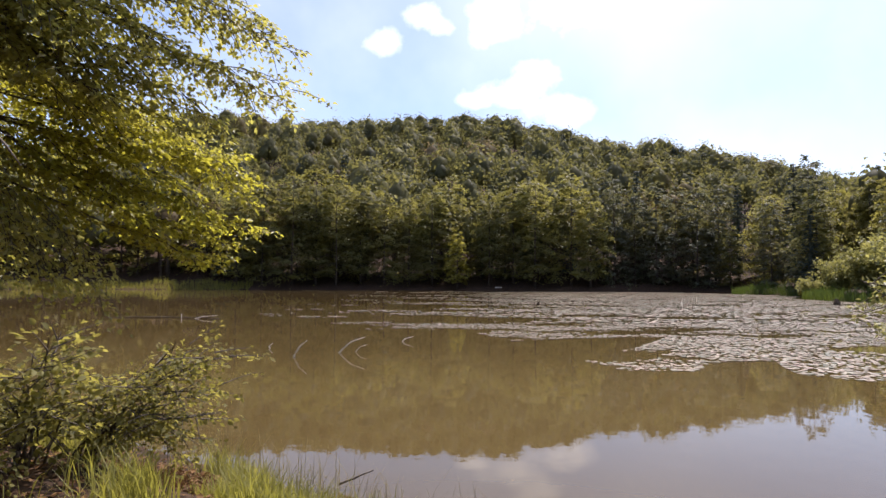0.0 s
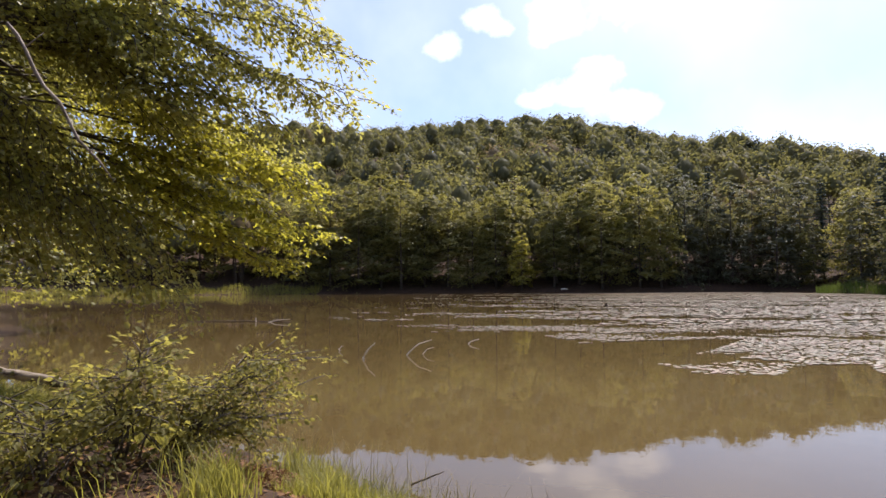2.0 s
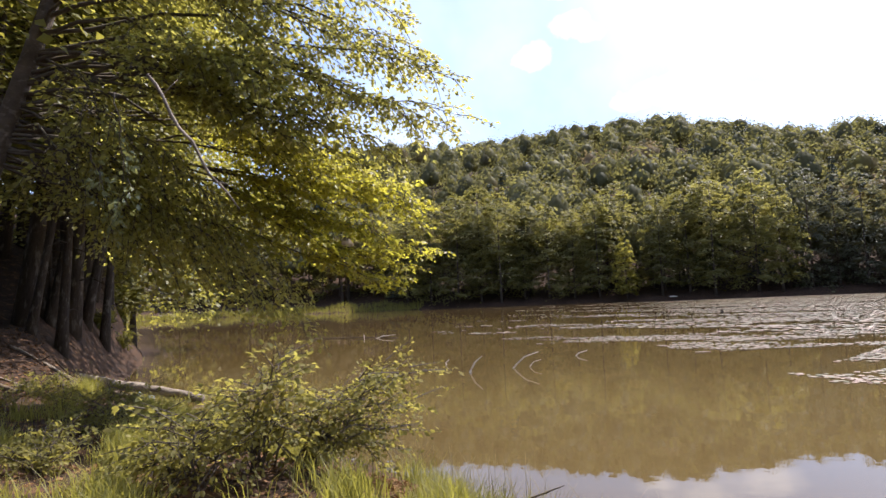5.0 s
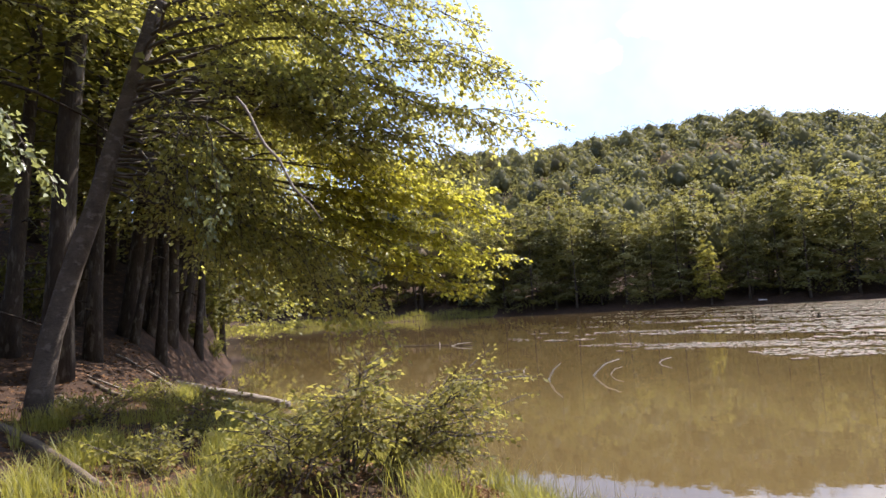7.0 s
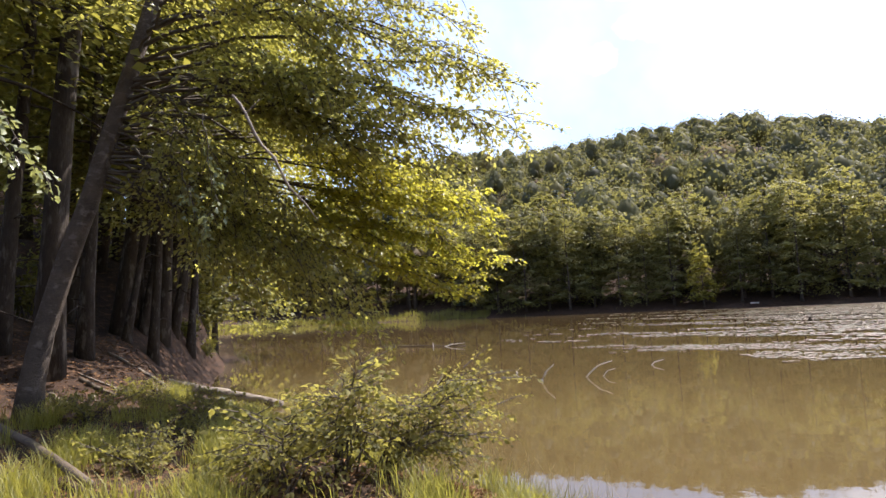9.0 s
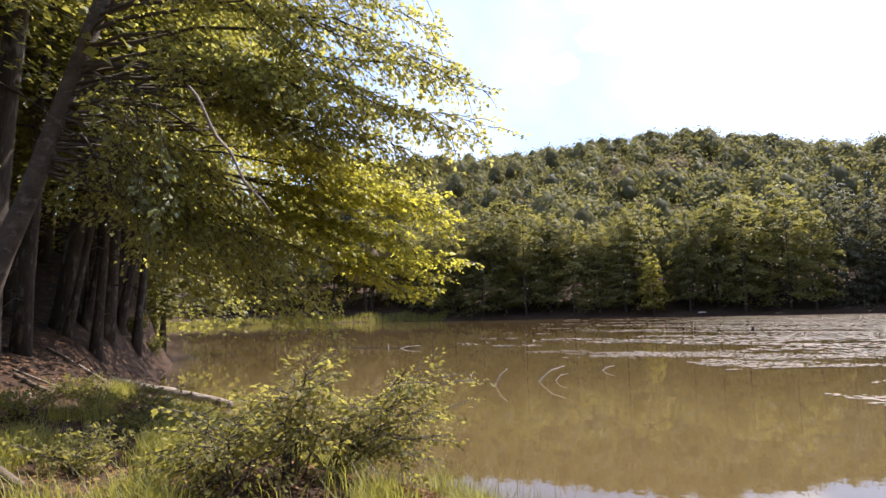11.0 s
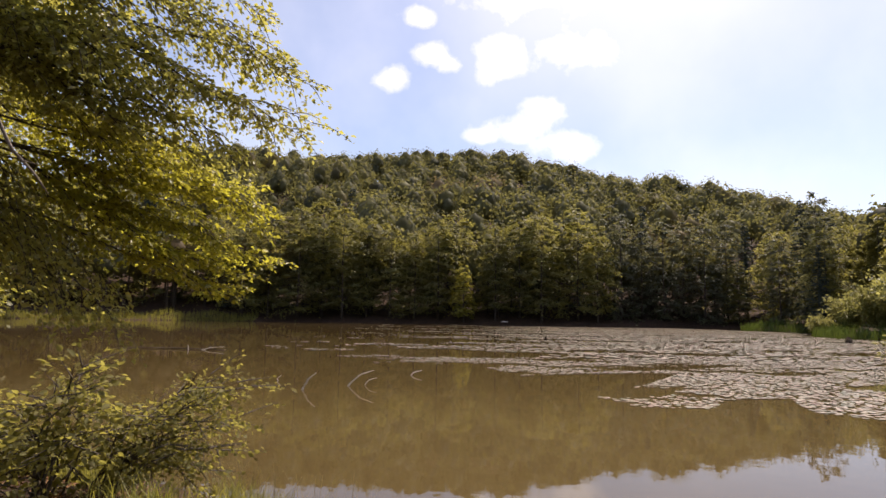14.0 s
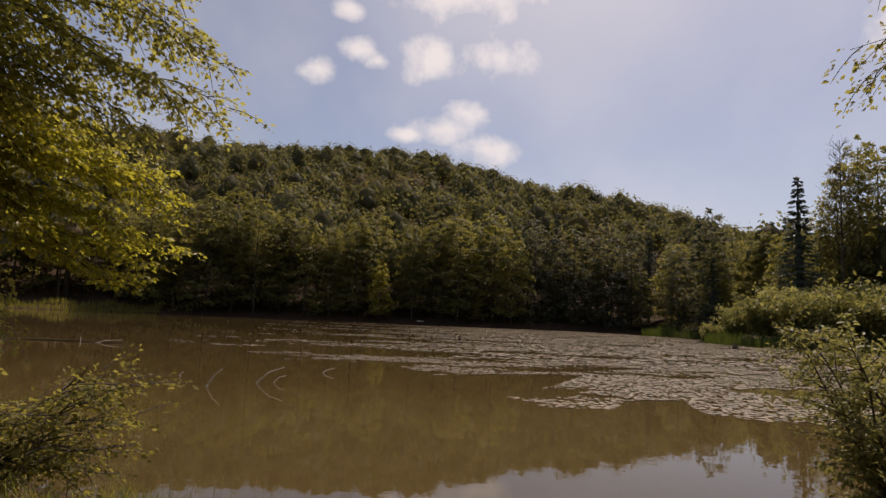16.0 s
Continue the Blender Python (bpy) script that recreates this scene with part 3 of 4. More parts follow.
def far_templates(n, size, spruce_size, seed, inner=1.0):
    made = []
    for k in range(7):
        r = np.random.default_rng(seed + k)
        gg = Geo()
        if k == 6:
            stem(gg, r, 17, 0.2, 1, 4, 0.01, 0.98, 3)
            gg.leaves(*spruce_boughs(r, 17, 2.3, 24, 5, spruce_size * 0.8), 0.5, 2)
        else:
            stem(gg, r, 17, 0.24, 1, 4, 0.02, 0.8, 3)
            for q in range(4 if inner else 0):
                lump(gg, r, ((0, 0, 12), (1.9, 0.6, 10), (-1.2, 1.7, 10), (-0.6, -1.9, 9.5))[q], np.array(((2.8, 2.8, 3.6), (2.1, 2.1, 2.5), (2.1, 2.1, 2.5), (2.1, 2.1, 2.5))[q]) * inner, 6, 4)
            gg.leaves(*domes(r, 18, (5.0, 6.0, 4.4, 5.5, 4.8, 6.6)[k], n, size), wide=0.85)
        made.append(gg.arrays())
    return made


NEAR_T, FAR_T, RIDGE_T, BEHIND_T = far_templates(340, 0.70, 0.9, 200, 0.95), far_templates(290, 0.71, 0.9, 220, 1.0), far_templates(270, 0.67, 0.8, 240, 1.1), far_templates(70, 1.6, 1.6, 260)

woods = Geo()
cells = []
for x in np.arange(-280, 330, 9.5):
    for y in np.arange(96, 345, 9.5):
        cells.append((x + rng.uniform(-3.8, 3.8), y + rng.uniform(-3.8, 3.8)))
for x in np.arange(52, 190, 6.5):
    for y in np.arange(20, 100, 6.5):
        cells.append((x + rng.uniform(-2.5, 2.5), y + rng.uniform(-2.5, 2.5)))
for x in np.arange(-150, -20, 8.5):
    for y in np.arange(-10, 96, 8.5):
        cells.append((x + rng.uniform(-2.5, 2.5), y + rng.uniform(-2.5, 2.5)))
for x in np.arange(-60, 60, 9):
    for y in np.arange(-50, -12, 9):
        cells.append((x + rng.uniform(-2.5, 2.5), y + rng.uniform(-2.5, 2.5)))
for x in np.arange(-62, 62, 6.4):
    for y in np.arange(122, 146, 6.4):
        cells.append((x + rng.uniform(-2, 2), y + rng.uniform(-2, 2)))
cells = np.array(cells)
d = off_shore(cells[:, 0], cells[:, 1])
hz = height(cells[:, 0], cells[:, 1], d)
keep = (d > np.where((cells[:, 1] > 118) & (cells[:, 1] < 148), 8.5, 13)) & ~((cells[:, 1] < 96) & (cells[:, 0] > 0) & (cells[:, 1] > 0) & (d < 22)) & (np.abs(np.degrees(np.arctan2(cells[:, 0], cells[:, 1])) - 3) < np.where(cells[:, 1] > 100, 44, np.where(cells[:, 0] > 0, 53, 72))) | (cells[:, 1] < -8)
for (x, y), z in zip(cells[keep], hz[keep]):
    k = 6 if rng.random() < 0.04 + 0.10 * (x > 60) else int(rng.integers(6))
    v, f, mi = (BEHIND_T if (y < 96 and x < 50) or x < -0.45 * y else NEAR_T if y < 200 else FAR_T if y < 262 else RIDGE_T)[k]
    s, t = rng.uniform(0.70, 1.24) if y < 225 else rng.uniform(0.78, 1.22) if y < 262 else rng.uniform(0.88, 1.10), rng.uniform(0, 6.28)
    w = s * (rng.uniform(0.95, 1.25) if y < 262 else rng.uniform(1.1, 1.4))
    c, sn = math.cos(t) * w, math.sin(t) * w
    vv = np.stack([v[:, 0] * c - v[:, 1] * sn + x, v[:, 0] * sn + v[:, 1] * c + y, v[:, 2] * s * rng.uniform(0.9, 1.1) + z - 2.6 * (y > 225)], -1)
    woods.v.append(vv.astype(np.float32))
    woods.f.append(f + woods.count)
    woods.m.append(np.where(mi == 0, 3, mi) if 196 < y < 236 and -6 < x < 24 and rng.random() < 0.5 else mi)
    woods.count += len(vv)
tagged(new("far_woods", woods.mesh("far_woods", LEAF_FAR, BARK, LEAF_SPRUCE, LEAF_RUSTY)), "dense green beech wood covering the hill across the lake", "forest", kind="stuff")

# ---------- the beech that hangs over the near bank ----------
def spray(wood, leaf, rng, start, tip, reach, count, dens, size, r0=0.05, arch=0.6, droop=0.3, f0=0.25, fold=0.35, wild=0.5):
    """A bough with twigs on both sides, in one flat drooping fan, and leaves along them."""
    s = np.linspace(0, 1, 9)
    S, T = np.array(start, float), np.array(tip, float)
    wob = rng.normal(0, 0.085, (9, 3)) * np.linalg.norm(T - S) * 0.25
    wob[0] = wob[-1] = 0
    P = S + (T - S) * s[:, None] + UP * (arch * np.sin(np.pi * s))[:, None] + wob
    wood.tube(P, r0 * (1 - 0.88 * s), 5, cap=False)
    for k in range(count):
        f = f0 + (1 - f0) * (k + rng.uniform(0, 1)) / count
        p = np.array([np.interp(f, s, P[:, c]) for c in range(3)])
        q = np.array([np.interp(min(1, f + 0.05), s, P[:, c]) for c in range(3)]) - np.array([np.interp(f - 0.05, s, P[:, c]) for c in range(3)])
        d = unit(q)
        h = unit(np.cross(d, UP)) * (1 if k % 2 else -1)
        l = reach * (1.05 - 0.8 * f) * rng.uniform(0.55, 1.15) + min(0.3, reach)
        td = unit(d * rng.uniform(0.35, 0.95) + h * 0.9 + rng.normal(0, 0.16, 3) - UP * 0.05)
        w = np.linspace(0, 1, 4)[:, None]
        Q = p + td * l * w - UP * droop * l * w**2
        wood.tube(Q, np.array((0.011, 0.008, 0.006, 0.003)) * (0.7 + r0 * 8), 3, cap=False)
        n = int(l * dens * rng.uniform(0.8, 1.2)) + 4
        u = rng.uniform(0.08, 1.03, n) ** 0.85
        pr = unit(np.cross(td, UP))
        off = rng.uniform(-1, 1, n) * (0.34 * l * (1.1 - u) + 0.10)
        L = p + td * (l * u)[:, None] - UP * (droop * l * u**2)[:, None] + pr * off[:, None]
        L[:, 2] += rng.normal(0, 0.2 * fold, n) - fold * np.abs(off)
        leaf.append((L, td * 0.7 + pr * np.sign(off)[:, None] * 0.6 + rng.normal(0, 0.35, (n, 3)) - UP * 0.25, UP * 0.9 + rng.normal(0, wild, (n, 3)), size * rng.uniform(0.55, 1.3, n)))


def from_eye(a, e, dist, x=0.0, y=0.0):
    """A place from azimuth (degrees right of +y), tangent of height over the eye's level, and distance over ground, seen from (x, y)."""
    return np.array((x + math.sin(radians(a)) * dist, y + math.cos(radians(a)) * dist, 2.5 + e * dist))


TURN = (-0.245, -0.13)      # where the path turns back


def leaf_join(leaf):
    return [np.concatenate([q[k] for q in leaf]) for k in range(4)]


rng = np.random.default_rng(31)
foot = from_eye(-57.2, -0.112, 12.3, *TURN)
big = empty("overhanging_beech_tree", foot[0], foot[1], float(height(foot[0], foot[1])[0]) - 0.1)
base = np.array(big.location)
# the leaning trunk: azimuth and height as a tangent, upwards
trunk_line = np.array([(0, 0, -0.3)] + [tuple(from_eye(a, e, 12.3, *TURN) - base) for a, e in ((-56.9, -0.08), (-56.2, -0.01), (-54.8, 0.086), (-53.2, 0.179), (-51.8, 0.276), (-50.0, 0.398),
                                                                                      (-48.1, 0.526), (-45.5, 0.75), (-43.5, 1.0), (-42.5, 1.22))])
wood = Geo()
wood.tube(trunk_line, (0.28, 0.20, 0.178, 0.170, 0.163, 0.155, 0.147, 0.138, 0.115, 0.08, 0.03), 14, rough=0.02, rng=rng)
part("trunk", wood.mesh("trunk", BARK, smooth=True), big, "leaning grey beech trunk")
# boughs: tip azimuth, tip height, tip distance, height of the fork on the trunk, reach of the twigs, number of twigs
UPPER = [(-14.4, 0.377, 10.6, 6.6, 1.5, 44), (-14.1, 0.312, 10.6, 6.0, 1.5, 42), (-15.6, 0.290, 10.4, 5.6, 1.4, 40), (-16.6, 0.400, 10.4, 6.9, 1.5, 42),
         (-18.2, 0.433, 10.6, 7.4, 1.5, 42), (-19.0, 0.482, 10.4, 7.8, 1.6, 42), (-19.8, 0.251, 10.6, 5.4, 1.2, 36), (-22.5, 0.275, 10.4, 5.6, 1.3, 36),
         (-21.0, 0.345, 10.2, 6.2, 1.5, 40), (-20.0, 0.56, 10.4, 8.6, 1.6, 42), (-24.0, 0.44, 10.0, 7.2, 1.5, 38), (-27.0, 0.34, 10.0, 6.2, 1.4, 36),
         (-29.5, 0.27, 10.2, 5.6, 1.3, 34), (-30.0, 0.43, 9.8, 7.2, 1.5, 36), (-26.0, 0.55, 10.2, 8.4, 1.6, 38), (-24.0, 0.65, 10.4, 9.4, 1.7, 38),
         (-21.2, 0.235, 11.0, 5.6, 1.2, 34), (-24.6, 0.240, 10.8, 5.6, 1.2, 34), (-26.5, 0.285, 10.6, 5.8, 1.3, 34), (-18.6, 0.300, 10.6, 6.0, 1.3, 36), (-31.5, 0.235, 10.8, 5.6, 1.2, 32),
         (-33.5, 0.52, 9.8, 8.0, 1.5, 34), (-29.5, 0.64, 10.2, 9.2, 1.6, 36), (-34.0, 0.36, 10.0, 6.6, 1.4, 34)]
FAN = [(-17.6, 0.080, 12.8, 4.8, 1.2, 40), (-18.2, 0.128, 13.0, 5.0, 1.3, 42), (-18.8, 0.158, 13.0, 5.2, 1.3, 42), (-20.0, 0.196, 13.0, 5.4, 1.2, 40),
       (-23.0, 0.212, 12.8, 5.4, 1.2, 38), (-26.5, 0.215, 12.6, 5.4, 1.1, 36), (-19.9, 0.056, 12.6, 4.6, 1.1, 38), (-20.9, 0.036, 12.6, 4.5, 1.0, 36),
       (-22.4, 0.026, 12.4, 4.4, 0.9, 34), (-21.4, 0.100, 12.8, 4.8, 1.2, 40), (-24.5, 0.170, 12.8, 5.2, 1.2, 38), (-25.5, 0.125, 12.6, 5.0, 1.1, 36), (-24.5, 0.075, 12.4, 4.7, 1.0, 34)]
HANGING = [(-28.0, -0.030, 11.6, 4.2, 0.9, 34), (-28.5, 0.020, 12.0, 4.4, 1.0, 34), (-30.3, -0.006, 11.8, 4.2, 1.0, 34), (-32.2, 0.004, 11.6, 4.2, 1.0, 34),
           (-35.3, 0.024, 11.6, 4.3, 1.0, 34), (-39.4, 0.045, 11.4, 4.4, 1.0, 32), (-42.3, 0.090, 11.2, 4.7, 0.9, 30), (-44.2, 0.130, 11.0, 5.0, 0.9, 28),
           (-31.0, 0.060, 12.0, 4.6, 1.2, 36), (-34.5, 0.085, 11.8, 4.8, 1.2, 36), (-38.0, 0.105, 11.6, 4.9, 1.1, 34), (-41.0, 0.150, 11.2, 5.2, 1.1, 32),
           (-36.5, 0.170, 11.4, 5.3, 1.2, 34), (-33.0, 0.140, 12.0, 5.2, 1.2, 36), (-39.5, 0.215, 11.0, 5.8, 1.2, 32), (-43.0, 0.250, 10.6, 6.2, 1.1, 30)]


def fork(h):
    return base + np.array([np.interp(h, trunk_line[:, 2], trunk_line[:, c]) for c in range(3)])


def bough(leaf_mat, label, start, tip, *rest):
    """One bough with its own leaves, as a part of the beech."""
    wood, leaf = Geo(), []
    spray(wood, leaf, rng, start, tip, *rest)
    ob = part("bough", wood.mesh("bough", TWIG), big)
    ob.matrix_parent_inverse = Matrix.Translation(-big.location)
    part("foliage", Geo().leaves(*leaf_join(leaf), wide=0.66).mesh("foliage", leaf_mat), ob, label)


for a, e, dist, h, reach, count in UPPER:
    bough(LEAF_BEECH, "green beech leaves", fork(h), from_eye(a, e, dist), reach, int(count * 0.68), 36, 0.102, 0.045, rng.uniform(0.3, 0.9), 0.34, 0.38, 0.20, 0.5)
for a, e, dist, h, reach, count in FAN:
    bough(LEAF_SUNLIT, "sunlit yellow-green beech leaves", fork(h), from_eye(a, e, dist), reach, count, 34, 0.105, 0.034, rng.uniform(0.2, 0.45), 0.16, 0.50, 0.12)
for a, e, dist, h, reach, count in HANGING:
    bough(LEAF_BEECH, "drooping green beech leaves", fork(h), from_eye(a, e, dist, *TURN), reach * 1.1, int(count * 0.72), 30, 0.100, 0.03, rng.uniform(0.3, 0.7), 0.62, 0.36, 0.38, 0.65)
for k in range(9):
    a = rng.uniform(-63, -24 if k % 4 == 0 else -33)
    e = rng.uniform(0.24 if a > -38 else 0.34, 0.80) if k % 3 else rng.uniform(0.30 if a > -42 else 0.36, 0.66)
    dist = rng.uniform(8.6, 12.0) if a > -46 else rng.uniform(13.5, 17.0)
    bough(LEAF_BEECH, "green beech leaves", fork(np.clip(e * dist + rng.uniform(0, 2.5), 3.5, 16)), from_eye(a, e, dist), 1.9, 24, 36, 0.105, 0.035, rng.uniform(0.2, 1.0), 0.5, 0.3)
# boughs hanging close to the path, sheen put into their pale leaf colour
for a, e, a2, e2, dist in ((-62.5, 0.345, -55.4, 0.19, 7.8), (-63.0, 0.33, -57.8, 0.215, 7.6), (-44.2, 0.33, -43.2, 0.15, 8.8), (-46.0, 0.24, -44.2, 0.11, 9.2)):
    bough(LEAF_SHEEN, "beech leaves with a pale sheen in their colour", from_eye(a, e, dist, *TURN), from_eye(a2, e2, dist, *TURN), 0.13, 7, 40, 0.095, 0.010, 0.12, 0.6, 0.25)
g = Geo()
dead = np.array([from_eye(a, e, 8.3, *TURN) for a, e in ((-41.6, 0.365), (-40.9, 0.350), (-40.4, 0.334), (-39.6, 0.300), (-39.0, 0.282), (-37.9, 0.262), (-37.1, 0.232), (-36.5, 0.210), (-35.8, 0.197), (-35.0, 0.182), (-33.9, 0.154))])
g.tube(dead, (0.02, 0.023, 0.021, 0.023, 0.021, 0.022, 0.019, 0.02, 0.018, 0.015, 0.008), 7, rough=0.10, rng=rng)
for k, d in ((2, (0.16, 0.1, 0.22)), (5, (-0.2, 0.1, -0.12)), (8, (0.22, 0.0, -0.05))):
    g.tube((dead[k], dead[k] + d), (0.010, 0.003), 4)
db = part("dead_bough", g.mesh("dead_bough", DRYBARK, smooth=True), big, "bare bleached bough")
db.matrix_parent_inverse = Matrix.Translation(-big.location)
tagged(big, "leaning beech with sunlit yellow-green boughs hanging over the bank", "tree")

# ---------- the tree whose boughs reach in over the near bank ----------
rng = np.random.default_rng(33)
side = empty("bankside_tree", 11.0, 3.2, float(height(11.0, 3.2)[0]) - 0.1)
g = Geo()
g.tube(((0, 0, -0.3), (-0.1, 0.1, 1.5), (-0.5, 0.3, 4), (-0.9, 0.5, 7), (-1.0, 0.6, 10)), (0.24, 0.18, 0.15, 0.11, 0.03), 10)
part("trunk", g.mesh("trunk", BARK, smooth=True), side)
for a, e, dist, h in ((41.7, 0.41, 8.0, 6.7), (42.6, 0.362, 8.0, 6.5), (43.5, 0.50, 8.4, 7.4), (46.5, 0.43, 8.4, 7.0), (49, 0.47, 8.6, 7.1), (52, 0.5, 9, 7.5), (56, 0.42, 9.5, 6.8), (60, 0.55, 10, 8), (66, 0.5, 11, 8), (75, 0.6, 11.5, 8.5)):
    wood, leaf = Geo(), []
    spray(wood, leaf, rng, np.array(side.location) + np.array((-0.8, 0.4, h)), from_eye(a, e, dist), 0.8, 22, 40, 0.075, 0.03, 0.3, 0.4, 0.35)
    ob = part("bough", wood.mesh("bough", TWIG), side)
    ob.matrix_parent_inverse = Matrix.Translation(-side.location)
    part("foliage", Geo().leaves(*leaf_join(leaf), wide=0.6).mesh("foliage", LEAF_BUSH), ob)
tagged(side, "slender tree with thin leafy boughs over the bank", "tree")

rng = np.random.default_rng(34)
bare = empty("bare_tree", 72.4, 81.0, float(height(72.4, 81.0)[0]))
g = Geo()
stem(g, rng, 31.0, 0.25, 0, 6, 0.01, 0.99, 8)
part("trunk", g.mesh("trunk", BARK), bare)
g = Geo()
for k in range(70):
    u, a = rng.uniform(0.35, 0.97), rng.uniform(0, 6.28)
    l = 3.6 * (1.1 - u) + 0.8
    p0, o = np.array((0, 0, u * 30.5)), np.array((math.cos(a), math.sin(a), 0.9))
    g.tube([p0, p0 + o * l * 0.5, p0 + o * l + UP * 0.4], (0.05, 0.035, 0.012), 3, cap=False)
    for q in range(5):
        p1 = p0 + o * l * rng.uniform(0.3, 1)
        g.tube([p1, p1 + rng.normal(0, 0.6, 3) + UP * 0.7], (0.022, 0.008), 3, cap=False)
part("branchwork", g.mesh("branchwork", BARK), bare, "bare grey twigs")
tagged(bare, "half-bare grey tree standing behind the willows", "tree")

# ---------- shaded stand of trees on the near slope, leaf and bark darkened ---
def forest_meshes(seed):
    r = np.random.default_rng(seed)
    wood, crown = Geo(), Geo()
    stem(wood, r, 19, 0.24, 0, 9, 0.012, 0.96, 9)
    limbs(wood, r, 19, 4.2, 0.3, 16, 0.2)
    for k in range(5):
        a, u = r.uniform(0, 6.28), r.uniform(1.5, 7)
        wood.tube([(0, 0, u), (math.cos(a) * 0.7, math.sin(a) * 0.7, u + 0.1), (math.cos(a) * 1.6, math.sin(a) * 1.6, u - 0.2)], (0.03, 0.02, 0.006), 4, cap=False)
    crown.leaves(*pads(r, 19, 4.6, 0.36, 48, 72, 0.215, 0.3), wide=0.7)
    return wood.mesh("trunk", SHADEDBARK, smooth=True), crown.mesh("crown", LEAF_SHADE)


STAND = [forest_meshes(300 + k) for k in range(3)]
for n_, (a, dist, s) in enumerate(((-47.3, 27.5, 1.25), (-47.2, 34, 1.3), (-51.4, 21, 1.05), (-50.2, 22.5, 0.8), (-49.0, 20.5, 0.65), (-48.3, 23, 1.0), (-54.2, 17.5, 0.8), (-57.0, 15.5, 1.2), (-55.6, 24, 0.9), (-59.8, 17, 0.85),
                                   (-61.5, 24, 1.0), (-64, 14, 1.0), (-49.5, 27, 0.9), (-51.5, 31, 1.0), (-53, 28, 1.0), (-58, 30, 1.0), (-50.5, 42, 0.9), (-68, 19, 1.0), (-75, 14, 0.9), (-52.5, 38, 1.0), (-54, 46, 1.0), (-56, 38, 0.9), (-66, 26, 1), (-72, 22, 1), (-60.5, 42, 1), (-48.6, 24, 0.85), (-62, 34, 1.0), (-46.6, 31, 0.8), (-46.4, 38, 0.9), (-44.9, 36, 0.75), (-45.4, 31, 0.6), (-44.6, 40, 0.9), (-45.9, 26.5, 0.7))):
    p = from_eye(a, 0, dist)
    tree_thing("forest_tree", STAND[n_ % 3], "slender beech in deep shade, its trunk coloured darker", "tree", "trees of the shaded stand", p[0], p[1], n_ * 1.3, s)
    scene.objects[-1].parent.rotation_mode = "ZYX"
    scene.objects[-1].parent.rotation_euler = (0.04 * math.sin(n_ * 2.1), 0.07 + 0.05 * math.sin(n_ * 3.7), n_ * 1.3)


def edge_meshes(seed):
    r = np.random.default_rng(seed)
    wood, crown = Geo(), Geo()
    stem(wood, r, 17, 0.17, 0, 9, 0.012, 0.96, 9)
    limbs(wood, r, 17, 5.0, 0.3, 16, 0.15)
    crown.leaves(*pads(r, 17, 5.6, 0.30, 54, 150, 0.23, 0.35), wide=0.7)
    return wood.mesh("trunk", SHADEDBARK, smooth=True), crown.mesh("crown", LEAF_SHADE)


# trees added at the stand's edge, leaning out, dense crowns to shade the bank
EDGE = edge_meshes(310)
for n_, (x, y, s) in enumerate(((-17.0, 14.4, 0.9), (-18.8, 17.4, 1.0), (-21.6, 20.4, 1.0), (-17.6, 12.2, 0.95), (-15.6, 12.6, 0.7))):
    tree_thing("forest_tree", EDGE, "slender beech added to shade the bank, leaning over the water", "tree", "trees of the shaded stand", x, y, n_ * 1.7, s)
    scene.objects[-1].parent.rotation_mode = "ZYX"
    scene.objects[-1].parent.rotation_euler = (-0.10, 0.12, n_ * 1.7)


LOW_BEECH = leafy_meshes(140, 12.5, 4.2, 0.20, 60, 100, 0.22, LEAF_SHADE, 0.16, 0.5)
for x, y, t, s in ((-23.2, 22.4, 0.4, 1.0), (-27.2, 28.4, 2.2, 1.15)):
    tree_thing("waterside_beech_tree", LOW_BEECH, "low spreading beech with boughs drooping over shaded water", "tree", "beeches along the near shore", x, y, t, s)


# leaf colour darkened to stand for the shade in the cove
for n_, (x, y, s) in enumerate(((-30.0, 29.8, 0.62), (-34.0, 32.8, 0.72), (-38.2, 36.6, 0.8), (-42.8, 40.4, 0.8), (-48.4, 45.8, 0.85), (-54.2, 51.8, 0.9), (-60.4, 57.8, 0.9), (-67.2, 64.6, 0.95), (-75, 72, 1.0))):
    tree_thing("shaded_shore_tree", SHADED_TREES[n_ % 2], "tree with leaves darkened for shade, boughs down to the cove", "tree", "alders along the cove", x, y, n_ * 2.1, s)


